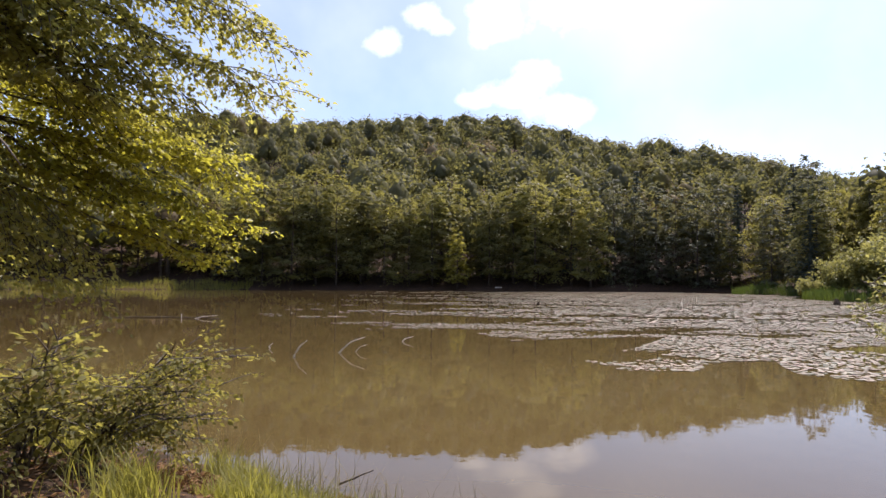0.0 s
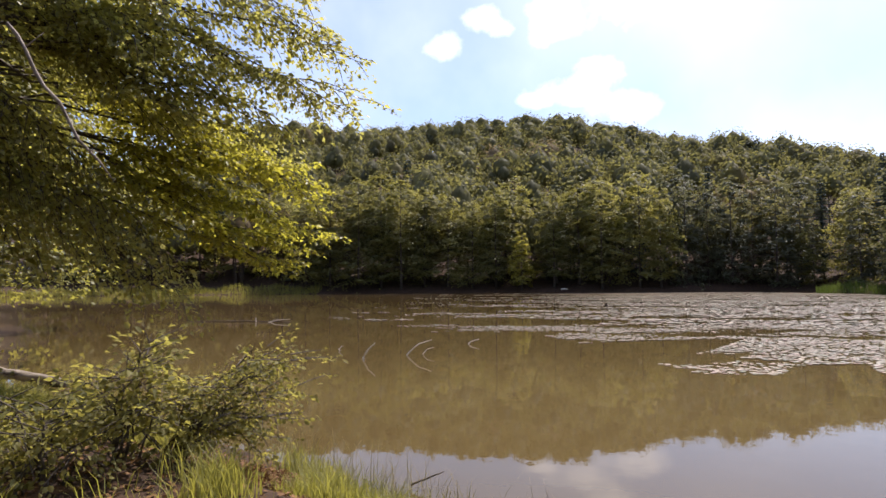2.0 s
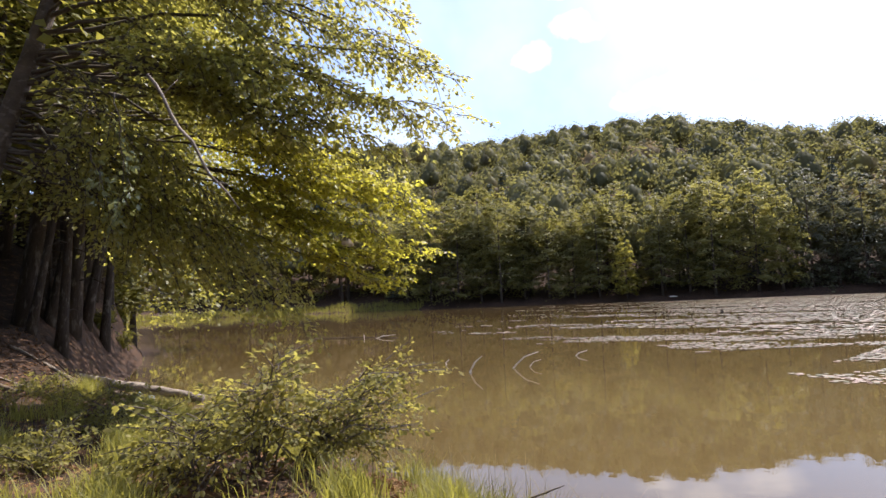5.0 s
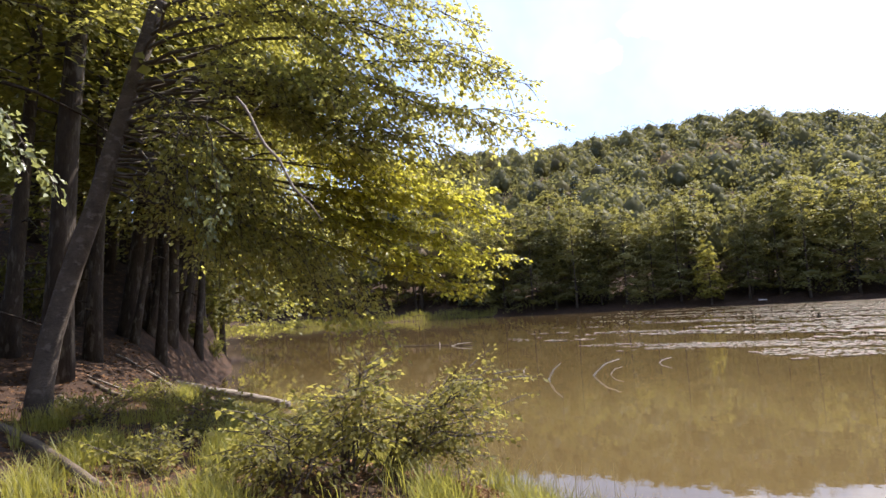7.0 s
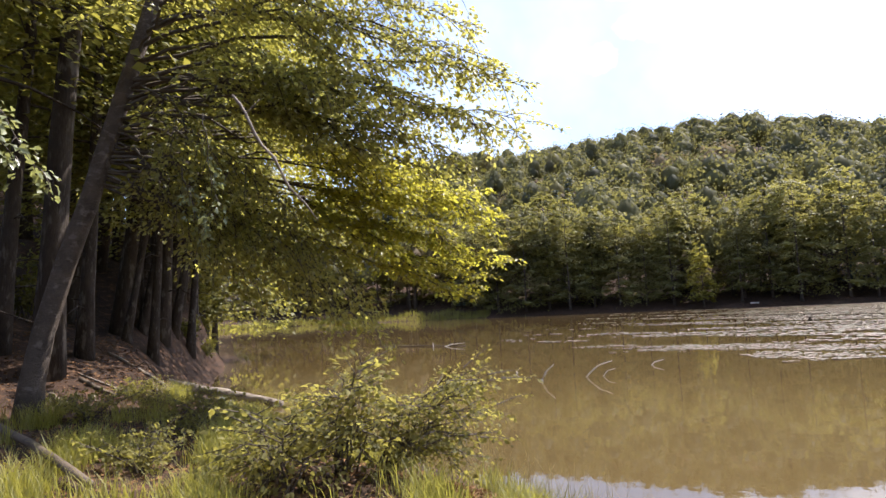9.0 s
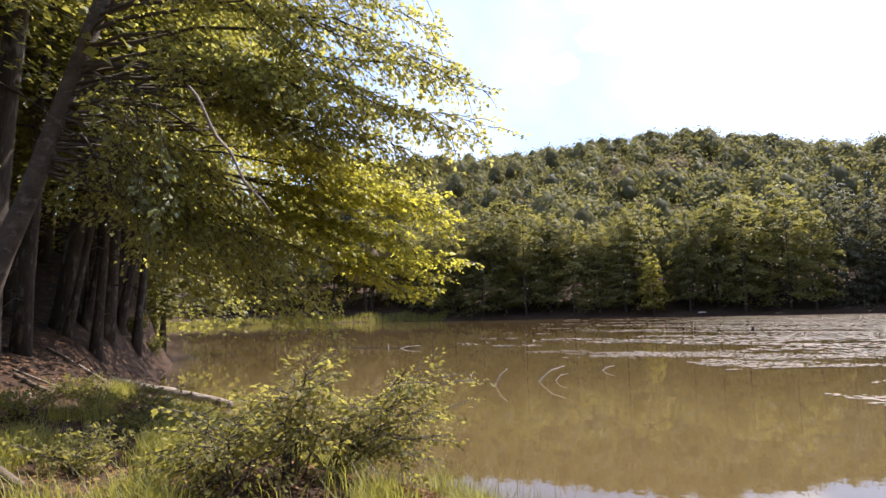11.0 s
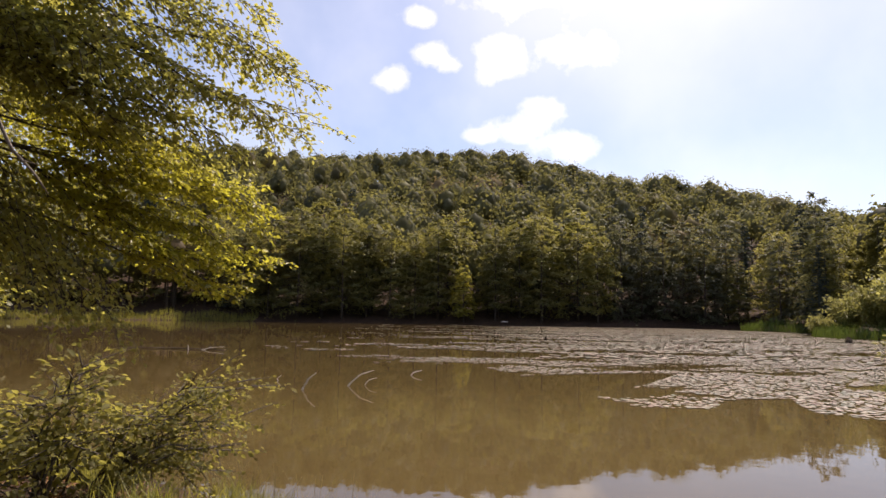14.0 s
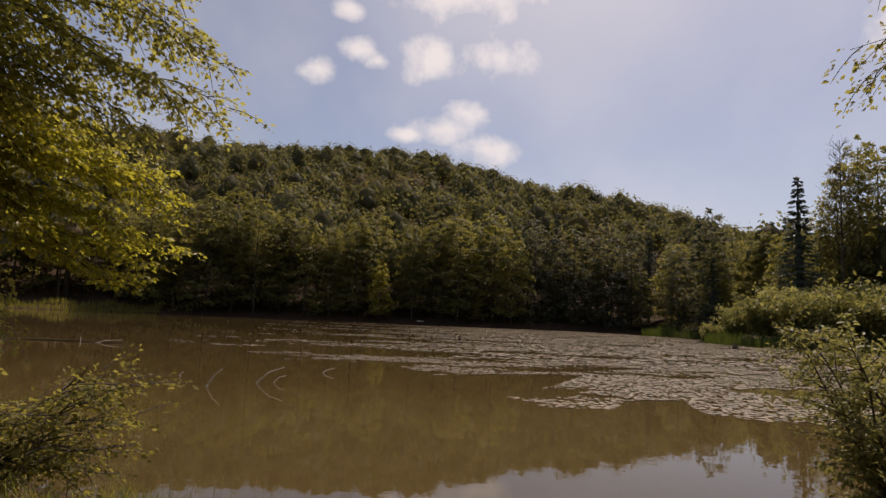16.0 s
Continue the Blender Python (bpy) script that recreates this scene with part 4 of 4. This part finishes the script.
# ---------- shrubs ----------
def shrub_meshes(seed, tall, radius, stems, twigs, per, size, leaf, twig_r=0.012, shape="full", wide=0.55, spread=0.5, far_off=False):
    """Many stems from one foot, with twigs and leaves."""
    r = np.random.default_rng(seed)
    woods_, lv = [], []
    for k in range(stems):
        wood = Geo()
        woods_.append(wood)
        a = k * 2.39996 + r.normal(0, 0.3)
        o = np.array((math.cos(a), math.sin(a), 0))
        out, up = radius * r.uniform(0.25, 1.0), tall * r.uniform(0.55, 1.0)
        s = np.linspace(0, 1, 6)[:, None]
        P = o * out * s ** 1.3 + UP * up * (s - 0.18 * s**3) / 0.82 + r.normal(0, 0.025, (6, 3)) * tall * s
        wood.tube(P, twig_r * (1.1 - s[:, 0] * 0.85), 4, cap=False)
        for t in range(twigs):
            f = 0.18 + 0.82 * (t + r.uniform(0, 1)) / twigs
            p = np.array([np.interp(f, s[:, 0], P[:, c]) for c in range(3)])
            d = unit(r.normal(0, 1, 3) * (1, 1, 0.45) + o * 0.5 + UP * 0.25)
            l = spread * radius * r.uniform(0.35, 0.9)
            wood.tube([p, p + d * l * 0.5 + UP * 0.02, p + d * l], twig_r * np.array((0.4, 0.3, 0.15)), 3, cap=False)
            u = r.uniform(0.1, 1.05, per)
            L = p + d * (l * u)[:, None] + r.normal(0, size * 0.45, (per, 3))
            lv.append((L, d * 0.5 + r.normal(0, 0.6, (per, 3)) - UP * 0.1, UP + r.normal(0, 0.5, (per, 3)), size * r.uniform(0.6, 1.3, per)))
    c = Geo().leaves(*leaf_join(lv), wide=wide, shape=shape)
    if far_off:
        g = Geo()
        for q in woods_:
            g.put(*q.arrays()[:2])
        woods_ = [g]
    return [q.mesh("stem", TWIG) for q in woods_], c.mesh("foliage", leaf)


def shrub_thing(name, meshes, label, x, y, turn=0.0, scale=(1, 1, 1), group="", z=None, tilt=(0, 0)):
    ob = empty(name, x, y, (float(height(x, y)[0]) if z is None else z) - 0.04)
    ob.rotation_euler, ob.scale = (tilt[0], tilt[1], turn), scale
    for me in meshes[0]:
        tagged(part("stem" if len(meshes[0]) > 1 else "branchwork", me, ob), kind="" if len(meshes[0]) > 1 else "stuff")
    part("foliage", meshes[1], ob)
    return tagged(ob, label, "shrub", group)


B3 = shrub_meshes(403, 0.55, 0.8, 11, 8, 9, 0.070, LEAF_BUSH, far_off=True)


def arching_shrub(seed, label, root, tips, dist, reach, twigs, dens, size, wide):
    """A shrub of long arching stems: azimuth and height as a tangent of each stem's tip."""
    r = np.random.default_rng(seed)
    x, y = from_eye(*root)[:2]
    ob = empty("bank_shrub", x, y, float(height(x, y)[0]) - 0.04)
    foot = np.array(ob.location)
    for a, e in tips:
        wood, leaf = Geo(), []
        spray(wood, leaf, r, foot + r.normal(0, 0.10, 3) * (1, 1, 0), from_eye(a, e, dist + r.uniform(-0.5, 0.5)), reach, twigs, dens, size, 0.013, 0.22, 0.05, 0.30, 0.10, 1.0)
        st = part("stem", wood.mesh("stem", TWIG), ob)
        st.matrix_parent_inverse = Matrix.Translation(-ob.location)
        part("foliage", Geo().leaves(*leaf_join(leaf), wide=wide, shape="full").mesh("foliage", LEAF_BUSH), st)
    return tagged(ob, label, "shrub")


arching_shrub(411, "sparse shrub with arching stems and small dull green leaves", (-31.0, 0, 6.7),
              ((-24.5, -0.130), (-20.9, -0.118), (-22.9, -0.100), (-19.5, -0.124), (-19.8, -0.165), (-22.0, -0.185), (-21.0, -0.225), (-25.2, -0.215), (-27.5, -0.165), (-24.0, -0.265),
               (-27.0, -0.240), (-23.0, -0.150), (-22.4, -0.250), (-29.0, -0.215)), 6.2, 0.30, 11, 34, 0.052, 0.68)
arching_shrub(412, "tall shrub with broad green leaves on the near bank", (-34.6, 0, 6.4),
              ((-32.6, -0.080), (-32.9, -0.105), (-35.0, -0.130), (-36.9, -0.150), (-34.0, -0.118), (-31.0, -0.150), (-30.2, -0.190), (-38.0, -0.200), (-33.0, -0.200), (-29.5, -0.225),
               (-36.0, -0.240), (-32.0, -0.245)), 6.2, 0.30, 9, 26, 0.066, 0.68)
arching_shrub(413, "low leafy shrub spreading over the grassy bank", (-40.0, 0, 6.0),
              ((-40.8, -0.165), (-43.4, -0.160), (-38.6, -0.185), (-42.0, -0.215), (-45.0, -0.205), (-38.0, -0.250), (-41.0, -0.260), (-44.0, -0.250)), 6.0, 0.30, 9, 26, 0.062, 0.68)
for x, y, t in ((-4.5, 6.0, 0), (-5.0, 7.0, 1), (-4.0, 7.2, 2), (-5.8, 7.6, 3), (-4.3, 4.9, 4), (-6.9, 8.6, 5), (-8.2, 8.0, 6), (-9.4, 8.1, 7), (-7.0, 6.6, 8), (-9.6, 6.9, 9), (-8.6, 9.6, 10), (-11, 9, 11), (-6.2, 5.0, 12)):
    shrub_thing("bramble", B3, "low bramble with broad sunlit leaves on the bank", x, y, t, (0.8 + 0.2 * math.sin(t * 2.3),) * 3, group="brambles on the bank")

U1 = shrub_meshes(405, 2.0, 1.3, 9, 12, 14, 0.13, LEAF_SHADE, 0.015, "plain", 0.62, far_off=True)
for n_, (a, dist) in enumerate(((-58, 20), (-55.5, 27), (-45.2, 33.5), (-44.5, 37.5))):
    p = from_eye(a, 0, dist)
    shrub_thing("understory_shrub", U1, "sapling thicket with shade-darkened leaves under the bank trees", p[0], p[1], n_ * 1.9, (1 + 0.03 * (dist - 18),) * 3, "saplings under the trees")

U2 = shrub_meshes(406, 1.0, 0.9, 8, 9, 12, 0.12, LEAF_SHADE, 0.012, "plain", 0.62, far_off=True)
for n_ in range(3, 11):
    f = n_ / 10
    x, y = -16.4 - 10.8 * f - 0.5 * math.sin(n_ * 2.3), 15.9 + 11.2 * f + 0.3 * math.sin(n_ * 4.1)
    shrub_thing("bank_scrub", U2, "low scrub with shade-darkened leaves along the near waterline", x, y, n_ * 1.3, (0.75 + 0.25 * math.sin(n_ * 3.1),) * 3, "scrub along the near shore")

B4 = shrub_meshes(410, 3.0, 1.5, 22, 24, 30, 0.066, LEAF_WILLOW, 0.02, "plain")
shrub_thing("waterside_willow", B4, "tall yellow-green willow shrub on the near bank", 5.75, 5.75, 0.5, (1.12, 1.12, 1.0))
shrub_thing("waterside_willow", B4, "tall yellow-green willow shrub on the near bank", 7.4, 5.0, 2.5, (1.1, 1.1, 1.2))

shrub_thing("waterside_willow", B4, "tall yellow-green willow shrub on the near bank", 6.5, 6.2, 4.1, (1.0, 1.0, 0.95))
B5 = [shrub_meshes(420 + k, 5.2, 3.4, 26, 16, 12, 0.50, LEAF_WILLOW, 0.05, "plain", 0.5, far_off=True) for k in range(2)]
for n_, (x, y, s) in enumerate(((54.5, 87, 0.5), (55.5, 82, 0.75), (56, 77, 0.95), (57, 72, 1.0), (60, 78, 1.15), (59, 68, 1.05), (63, 72, 1.2), (63, 64, 1.05), (66, 60, 1.1), (68, 67, 1.2), (66, 54, 1.0), (71, 50, 1.0), (72, 58, 1.2))):
    shrub_thing("willow_shrub", B5[n_ % 2], "rounded pale green willow shrub behind reeds", x, y, n_ * 1.7, (s * 1.1, s * 1.1, s * 1.15), "willows on the far bank")


# ---------- reeds, grass ----------
def blades(rng, x, y, z, tall, wide, slot=0, geo=None, lean=0.35):
    n = len(x)
    a = rng.uniform(0, 6.28, n)
    o = np.stack([np.cos(a), np.sin(a), 0 * a], -1)
    t = np.stack([-np.sin(a), np.cos(a), 0 * a], -1)
    l = tall * rng.uniform(0.5, 1.2, n)
    b = np.stack([x, y, z], -1)
    k = (lean * l * rng.uniform(0.2, 1.3, n))[:, None]
    mid = b + UP * (l * 0.6)[:, None] + o * k * 0.35
    tip = b + UP * (l * 0.97)[:, None] + o * k
    w = t * wide * rng.uniform(0.7, 1.3, n)[:, None] * 0.5
    v = np.stack([b - w, b + w, mid + w * 0.8, mid - w * 0.8, tip], 1)
    f = (np.arange(n)[:, None, None] * 5 + np.array(((0, 1, 2), (0, 2, 3), (3, 2, 4)))[None]).reshape(-1, 3)
    (geo or Geo()).put(v.reshape(-1, 3), f, slot)
    return geo


rng = np.random.default_rng(51)
g = Geo()
x, y = rng.uniform(-11, -0.3, 130000), rng.uniform(3.2, 12, 130000)
d = off_shore(x, y)
clump = np.sin(x * 2.1 + 1) * np.sin(y * 2.3 + x) + 0.6 * np.sin(x * 5.3) * np.sin(y * 4.7) + rng.normal(0, 0.22, len(x))
ok = (d > 0.02) & (d < 5.5) & (clump > 0.30 + 0.08 * np.clip(d, 0, 4) - 0.60 * (x > -2.5) * (d < 1.6) + 0.7 * (x > -4.6) * (x < -2.5) * (y > 4.2) - 0.22 * (x < -4.6) * (x > -7.2) + 0.35 * (x < -5.5) * (y > 6.3)) & (np.hypot(x, y) > 3.6)
x, y, d, c = x[ok][:34000], y[ok][:34000], d[ok][:34000], clump[ok][:34000]
blades(rng, x, y, height(x, y, d) - 0.02, 0.16 + 0.26 * np.clip(c, 0, 1), 0.009, 0, g, 0.75)
tagged(new("bank_grass", g.mesh("bank_grass", GRASS)), "bright green tufted grass along the near bank", "grass", kind="stuff")
g = Geo()
x, y = rng.uniform(-3.8, 0.6, 700), rng.uniform(5, 9, 700)
d = off_shore(x, y)
ok = (d > -0.6) & (d < 0.5)
blades(rng, x[ok], y[ok], height(x[ok], y[ok], d[ok]), 0.5, 0.007, 0, g, 0.6)
tagged(new("dry_stalks", g.mesh("dry_stalks", STRAW)), "thin dry straw stalks at the water's edge", "grass", kind="stuff")
g = Geo()
x, y = rng.uniform(46, 76, 60000), rng.uniform(44, 118, 60000)
d = off_shore(x, y)
ok = (d > -1.5) & (d < 2.2)
x, y, d = x[ok], y[ok], d[ok]
blades(rng, x, y, np.maximum(height(x, y, d), -0.1), 1.6, 0.05, 0, g, 0.3)
x, y = rng.uniform(-108, -40, 90000), rng.uniform(60, 126, 90000)
d = off_shore(x, y)
ok = (d > -1.0) & (d < 3.0)
x, y, d = x[ok], y[ok], d[ok]
blades(rng, x, y, np.maximum(height(x, y, d), -0.1), 1.2, 0.06, 1, g, 0.3)
tagged(new("shore_reeds", g.mesh("shore_reeds", REED, GRASS)), "green reeds and sedge fringing the far bank", "reeds", kind="stuff")

rng = np.random.default_rng(55)
LITTER = leaf_material("fallen_leaf", (0.08, 0.042, 0.018), (0.30, 0.165, 0.070), (0.25, 0.13, 0.05), 0.15, 0.2, 0.7, 1.5)
x, y = rng.uniform(-16, 0, 14000), rng.uniform(1.5, 12.5, 14000)
d = off_shore(x, y)
ok = (d > 0.25) & (np.hypot(x, y) > 2.2)
x, y, d = x[ok], y[ok], d[ok]
heap = rng.normal((-2.55, 6.35), (0.45, 0.42), (2200, 2))
hd = off_shore(heap[:, 0], heap[:, 1])
heap, hd = heap[hd > 0.1], hd[hd > 0.1]
rise = 0.16 * rng.random(len(heap)) * np.exp(-((heap[:, 0] + 2.55) ** 2 + (heap[:, 1] - 6.35) ** 2) / 0.35)
g = Geo().leaves(np.stack([heap[:, 0], heap[:, 1], height(heap[:, 0], heap[:, 1], hd) + 0.012 + rise], -1), rng.normal(0, 1, (len(heap), 3)) * (1, 1, 0.5), UP + rng.normal(0, 0.6, (len(heap), 3)), 0.07 * rng.uniform(0.5, 1.4, len(heap)), 0.4)
g.leaves(np.stack([x, y, height(x, y, d) + 0.012], -1), rng.normal(0, 1, (len(x), 3)) * (1, 1, 0.15), UP + rng.normal(0, 0.3, (len(x), 3)), 0.085 * rng.uniform(0.6, 1.2, len(x)))
tagged(new("leaf_litter", g.mesh("leaf_litter", LITTER)), "brown fallen beech leaves scattered over the bank", "leaf litter", kind="stuff")

# ---------- water lilies ----------
def wedge(x, y, pts):
    inside = np.zeros(x.shape, bool)
    for (ax, ay), (bx, by) in zip(pts, pts[1:] + pts[:1]):
        if ay != by:
            inside ^= ((ay > y) != (by > y)) & (x < (bx - ax) * (y - ay) / (by - ay) + ax)
    return inside


FIELD = [(-12, 118), (-14, 90), (-11, 62), (-16, 47), (-11.5, 39), (-2.6, 27), (0.9, 30), (1.8, 27), (2.9, 24), (5.5, 25.2), (8.6, 26), (10, 26), (7.1, 21.6), (5, 19.5), (4.3, 17.8), (5.2, 16.4), (7, 16.3),
         (8.2, 18), (10.4, 18.6), (9.6, 15.9), (10.6, 14.9), (14, 14), (24, 10), (42, 14), (62, 40), (58, 62), (50, 72), (50, 84), (60, 98), (54, 112), (50, 123), (20, 122)]


def lilies(rng, n, y0, y1, size, thr):
    y = rng.uniform(y0, y1, n)
    x = rng.uniform(-18, 66, n)
    drift = (np.sin(x * 0.21 + 2 * np.sin(y * 0.13)) * np.sin(y * 0.55 + 0.12 * x) + 0.7 * np.sin(x * 0.53 + y * 0.2 + 1) * np.sin(y * 1.25 - 0.2 * x)
             + 0.45 * np.sin(x * 1.9 + 2) * np.sin(y * 2.9 + x * 0.5) + 0.35 * np.sin(x * 5.1 + 1) * np.sin(y * 7.3 + x))
    open_left = step(14, -12, x - 0.08 * y) * 1.6
    ok = wedge(x, y, FIELD) & (drift > thr + open_left) & (off_shore(x, y) < -0.3)
    return x[ok], y[ok], size * rng.uniform(0.6, 1.25, int(ok.sum()))


def pad_rings(x, y, r, rng, k=6):
    """Round floating leaves with a slit, a little tilted, each slightly raised."""
    n = len(x)
    a = np.linspace(0.12, 2 * np.pi - 0.12, k)[None] + rng.uniform(0, 6.28, n)[:, None]
    rr = r[:, None] * (1 + rng.normal(0, 0.06, (n, k)))
    tx, ty = rng.normal(0, 0.08, (2, n))
    px, py = np.cos(a) * rr, np.sin(a) * rr
    z = 0.012 + rng.uniform(0, 0.014, n)[:, None] + np.abs(px * tx[:, None] + py * ty[:, None]) + rng.uniform(0, 0.03, (n, k)) * r[:, None]
    rim = np.stack([x[:, None] + px, y[:, None] + py, z], -1)
    mid = np.stack([x, y, np.full(n, 0.010)], -1)[:, None]
    v = np.concatenate([mid, rim], 1)
    f = (np.arange(n)[:, None, None] * (k + 1) + np.array([(0, q, q + 1) for q in range(1, k)])[None]).reshape(-1, 3)
    return v.reshape(-1, 3), f


rng = np.random.default_rng(61)
near = [np.concatenate(c) for c in zip(lilies(rng, 78000, 12.5, 34, 0.085, -0.62))]
far = [np.concatenate(c) for c in zip(lilies(rng, 66000, 34, 123, 0.20, -0.66))]
dist = np.hypot(near[0], near[1])
order = np.argsort(dist)
close, rest = order[:240], order[240:]
g = Geo()
g.put(*pad_rings(near[0][rest], near[1][rest], near[2][rest], rng))
g.put(*pad_rings(far[0], far[1], far[2], rng, 5))
tagged(new("lily_pads", g.mesh("lily_pads", LILY)), "pale shiny lily pads covering the lake in rafts", "water lilies", kind="stuff")
pad_meshes = []
for k in range(6):
    v, f = pad_rings(np.zeros(1), np.zeros(1), np.ones(1), np.random.default_rng(500 + k))
    v[:, 2] *= 0.3
    pad_meshes.append(Geo().put(v, f).mesh("lily_pad", LILY))
for c, idx in enumerate(close):
    ob = new("lily_pad", pad_meshes[c % 6])
    s = near[2][idx]
    ob.location, ob.scale, ob.rotation_euler[2] = (near[0][idx], near[1][idx], 0.008 + 0.004 * (c % 4)), (s, s, s), c * 1.9
    tagged(ob, "round pale lily pad floating at the raft's edge", "lily pad", "lily pads at the raft's edge")

# ---------- logs and sticks ----------
def log_thing(name, pts, radii, mat, label, sides=10, twigs=0, seed=0):
    r = np.random.default_rng(seed)
    p = np.array(pts, float)
    o = p[0].copy()
    s = np.linspace(0, len(p) - 1, len(p) * 3)
    q = np.stack([np.interp(s, range(len(p)), p[:, c]) for c in range(3)], -1) - o
    q[1:-1] += r.normal(0, radii[0] * 0.12, (len(q) - 2, 3))
    rr = np.interp(s, range(len(p)), radii) * r.uniform(0.92, 1.08, len(q))
    ob = new(name, Geo().tube(q, rr, sides, rough=0.04, rng=r).mesh(name, mat, smooth=True))
    ob.location = o
    return tagged(ob, label, "log" if radii[0] > 0.06 else "branch")


log_thing("fallen_log", ((-15.4, 13.3, 0.74), (-14.2, 13.4, 0.52), (-13.0, 13.5, 0.36), (-11.9, 13.5, 0.22), (-10.7, 13.45, 0.06)), (0.14, 0.135, 0.13, 0.125, 0.10), LOGWOOD, "bleached barkless log lying from the bank into water", seed=1)
log_thing("fallen_branch", ((-16.5, 12.6, 1.0), (-13.5, 12.6, 0.5), (-11.2, 12.5, 0.06)), (0.08, 0.07, 0.04), DARKWOOD, "dark thin fallen trunk beside the bleached log", seed=2)
log_thing("fallen_branch", ((-11.6, 6.1, 1.12), (-9.6, 5.5, 1.08), (-7.76, 4.78, 1.06), (-5.5, 3.85, 1.0)), (0.06, 0.055, 0.05, 0.04), DARKWOOD, "brown fallen pole lying on the bank", seed=3)
log_thing("drift_stick", ((-4.70, 18.8, -0.1), (-4.62, 18.8, 0.10), (-4.48, 18.8, 0.34), (-4.25, 18.8, 0.53)), (0.035, 0.034, 0.028, 0.012), PALEWOOD, "pale crooked stick rising from the water", 6, seed=4)
log_thing("drift_stick", ((-3.50, 19.9, -0.1), (-3.25, 19.9, 0.18), (-2.98, 19.9, 0.40), (-2.55, 19.9, 0.53)), (0.032, 0.03, 0.026, 0.010), PALEWOOD, "pale bent stick rising from the water", 6, seed=5)
log_thing("drift_stick", ((-2.95, 20.2, -0.06), (-2.75, 20.2, 0.18), (-2.5, 20.2, 0.24)), (0.02, 0.018, 0.008), PALEWOOD, "thin pale twig beside a bent stick", 6, seed=14)
log_thing("drift_stick", ((-1.62, 23.6, -0.1), (-1.45, 23.6, 0.10), (-1.10, 23.6, 0.20)), (0.03, 0.028, 0.012), PALEWOOD, "short pale stick rising from the water", 6, seed=6)
log_thing("drift_stick", ((-6.02, 21.1, -0.1), (-6.12, 21.1, 0.06), (-5.98, 21.1, 0.18)), (0.026, 0.022, 0.010), PALEWOOD, "small pale stick rising from the water", 6, seed=7)
log_thing("floating_log", ((-20.5, 36.2, 0.0), (-18.5, 36.2, 0.05), (-16, 36.0, 0.06), (-13.4, 35.7, 0.03)), (0.03, 0.045, 0.045, 0.03), DARKWOOD, "dark log floating low in the lake", 6, seed=8)
log_thing("drift_stick", ((-15.0, 35.8, -0.05), (-14.4, 35.8, 0.14), (-13.5, 35.8, 0.2)), (0.035, 0.03, 0.012), PALEWOOD, "pale twig beside the floating log", 6, seed=12)
log_thing("drift_stick", ((-15.75, 35.9, -0.05), (-15.77, 35.9, 0.28)), (0.03, 0.018), PALEWOOD, "short upright twig beside the floating log", 6, seed=13)
log_thing("tree_stump", ((42.4, 63.2, -0.3), (42.5, 63.2, 0.25), (42.6, 63.3, 0.6)), (0.35, 0.3, 0.2), DARKWOOD, "dark rotten stump among the lily pads", 8, seed=9)
log_thing("tree_stump", ((9.6, 58.5, -0.3), (9.65, 58.5, 0.15), (9.7, 58.5, 0.32)), (0.2, 0.18, 0.12), DARKWOOD, "small dark stump among the lily pads", 8, seed=16)
log_thing("fallen_log", ((11.6, 126.9, 0.75), (13.0, 126.7, 0.75)), (0.16, 0.13), DEADWOOD, "pale fallen trunk on the far waterline", 6, seed=10)
log_thing("fallen_branch", ((-1.2, 7.1, 0.06), (-1.02, 7.15, 0.12), (-0.80, 7.2, 0.20)), (0.014, 0.012, 0.006), DARKWOOD, "thin dark branch caught in the waterside grass", 6, seed=15)
# dead branches strewn over the shaded bank
rng = np.random.default_rng(77)
for n_ in range(14):
    a, dist = rng.uniform(-57, -46.5), rng.uniform(13.5, 19.5)
    p, turn, l = from_eye(a, 0, dist)[:2], rng.uniform(-0.5, 0.9), rng.uniform(0.8, 2.4)
    ends = [p + np.array((math.cos(turn), -math.sin(turn) * 0.6)) * l * k for k in (-0.5, -0.1, 0.25, 0.5)]
    r = rng.uniform(0.018, 0.05)
    pts = [(q[0], q[1], float(height(q[0], q[1])[0]) + r * 0.8 + (0.05 + 0.25 * rng.random()) * (k == 3)) for k, q in enumerate(ends)]
    log_thing("fallen_branch", pts, (r, r * 0.9, r * 0.7, r * 0.35), LOGWOOD if n_ % 3 == 0 else DARKWOOD,
              "bare dead branch lying on the shaded bank", 6, seed=80 + n_)
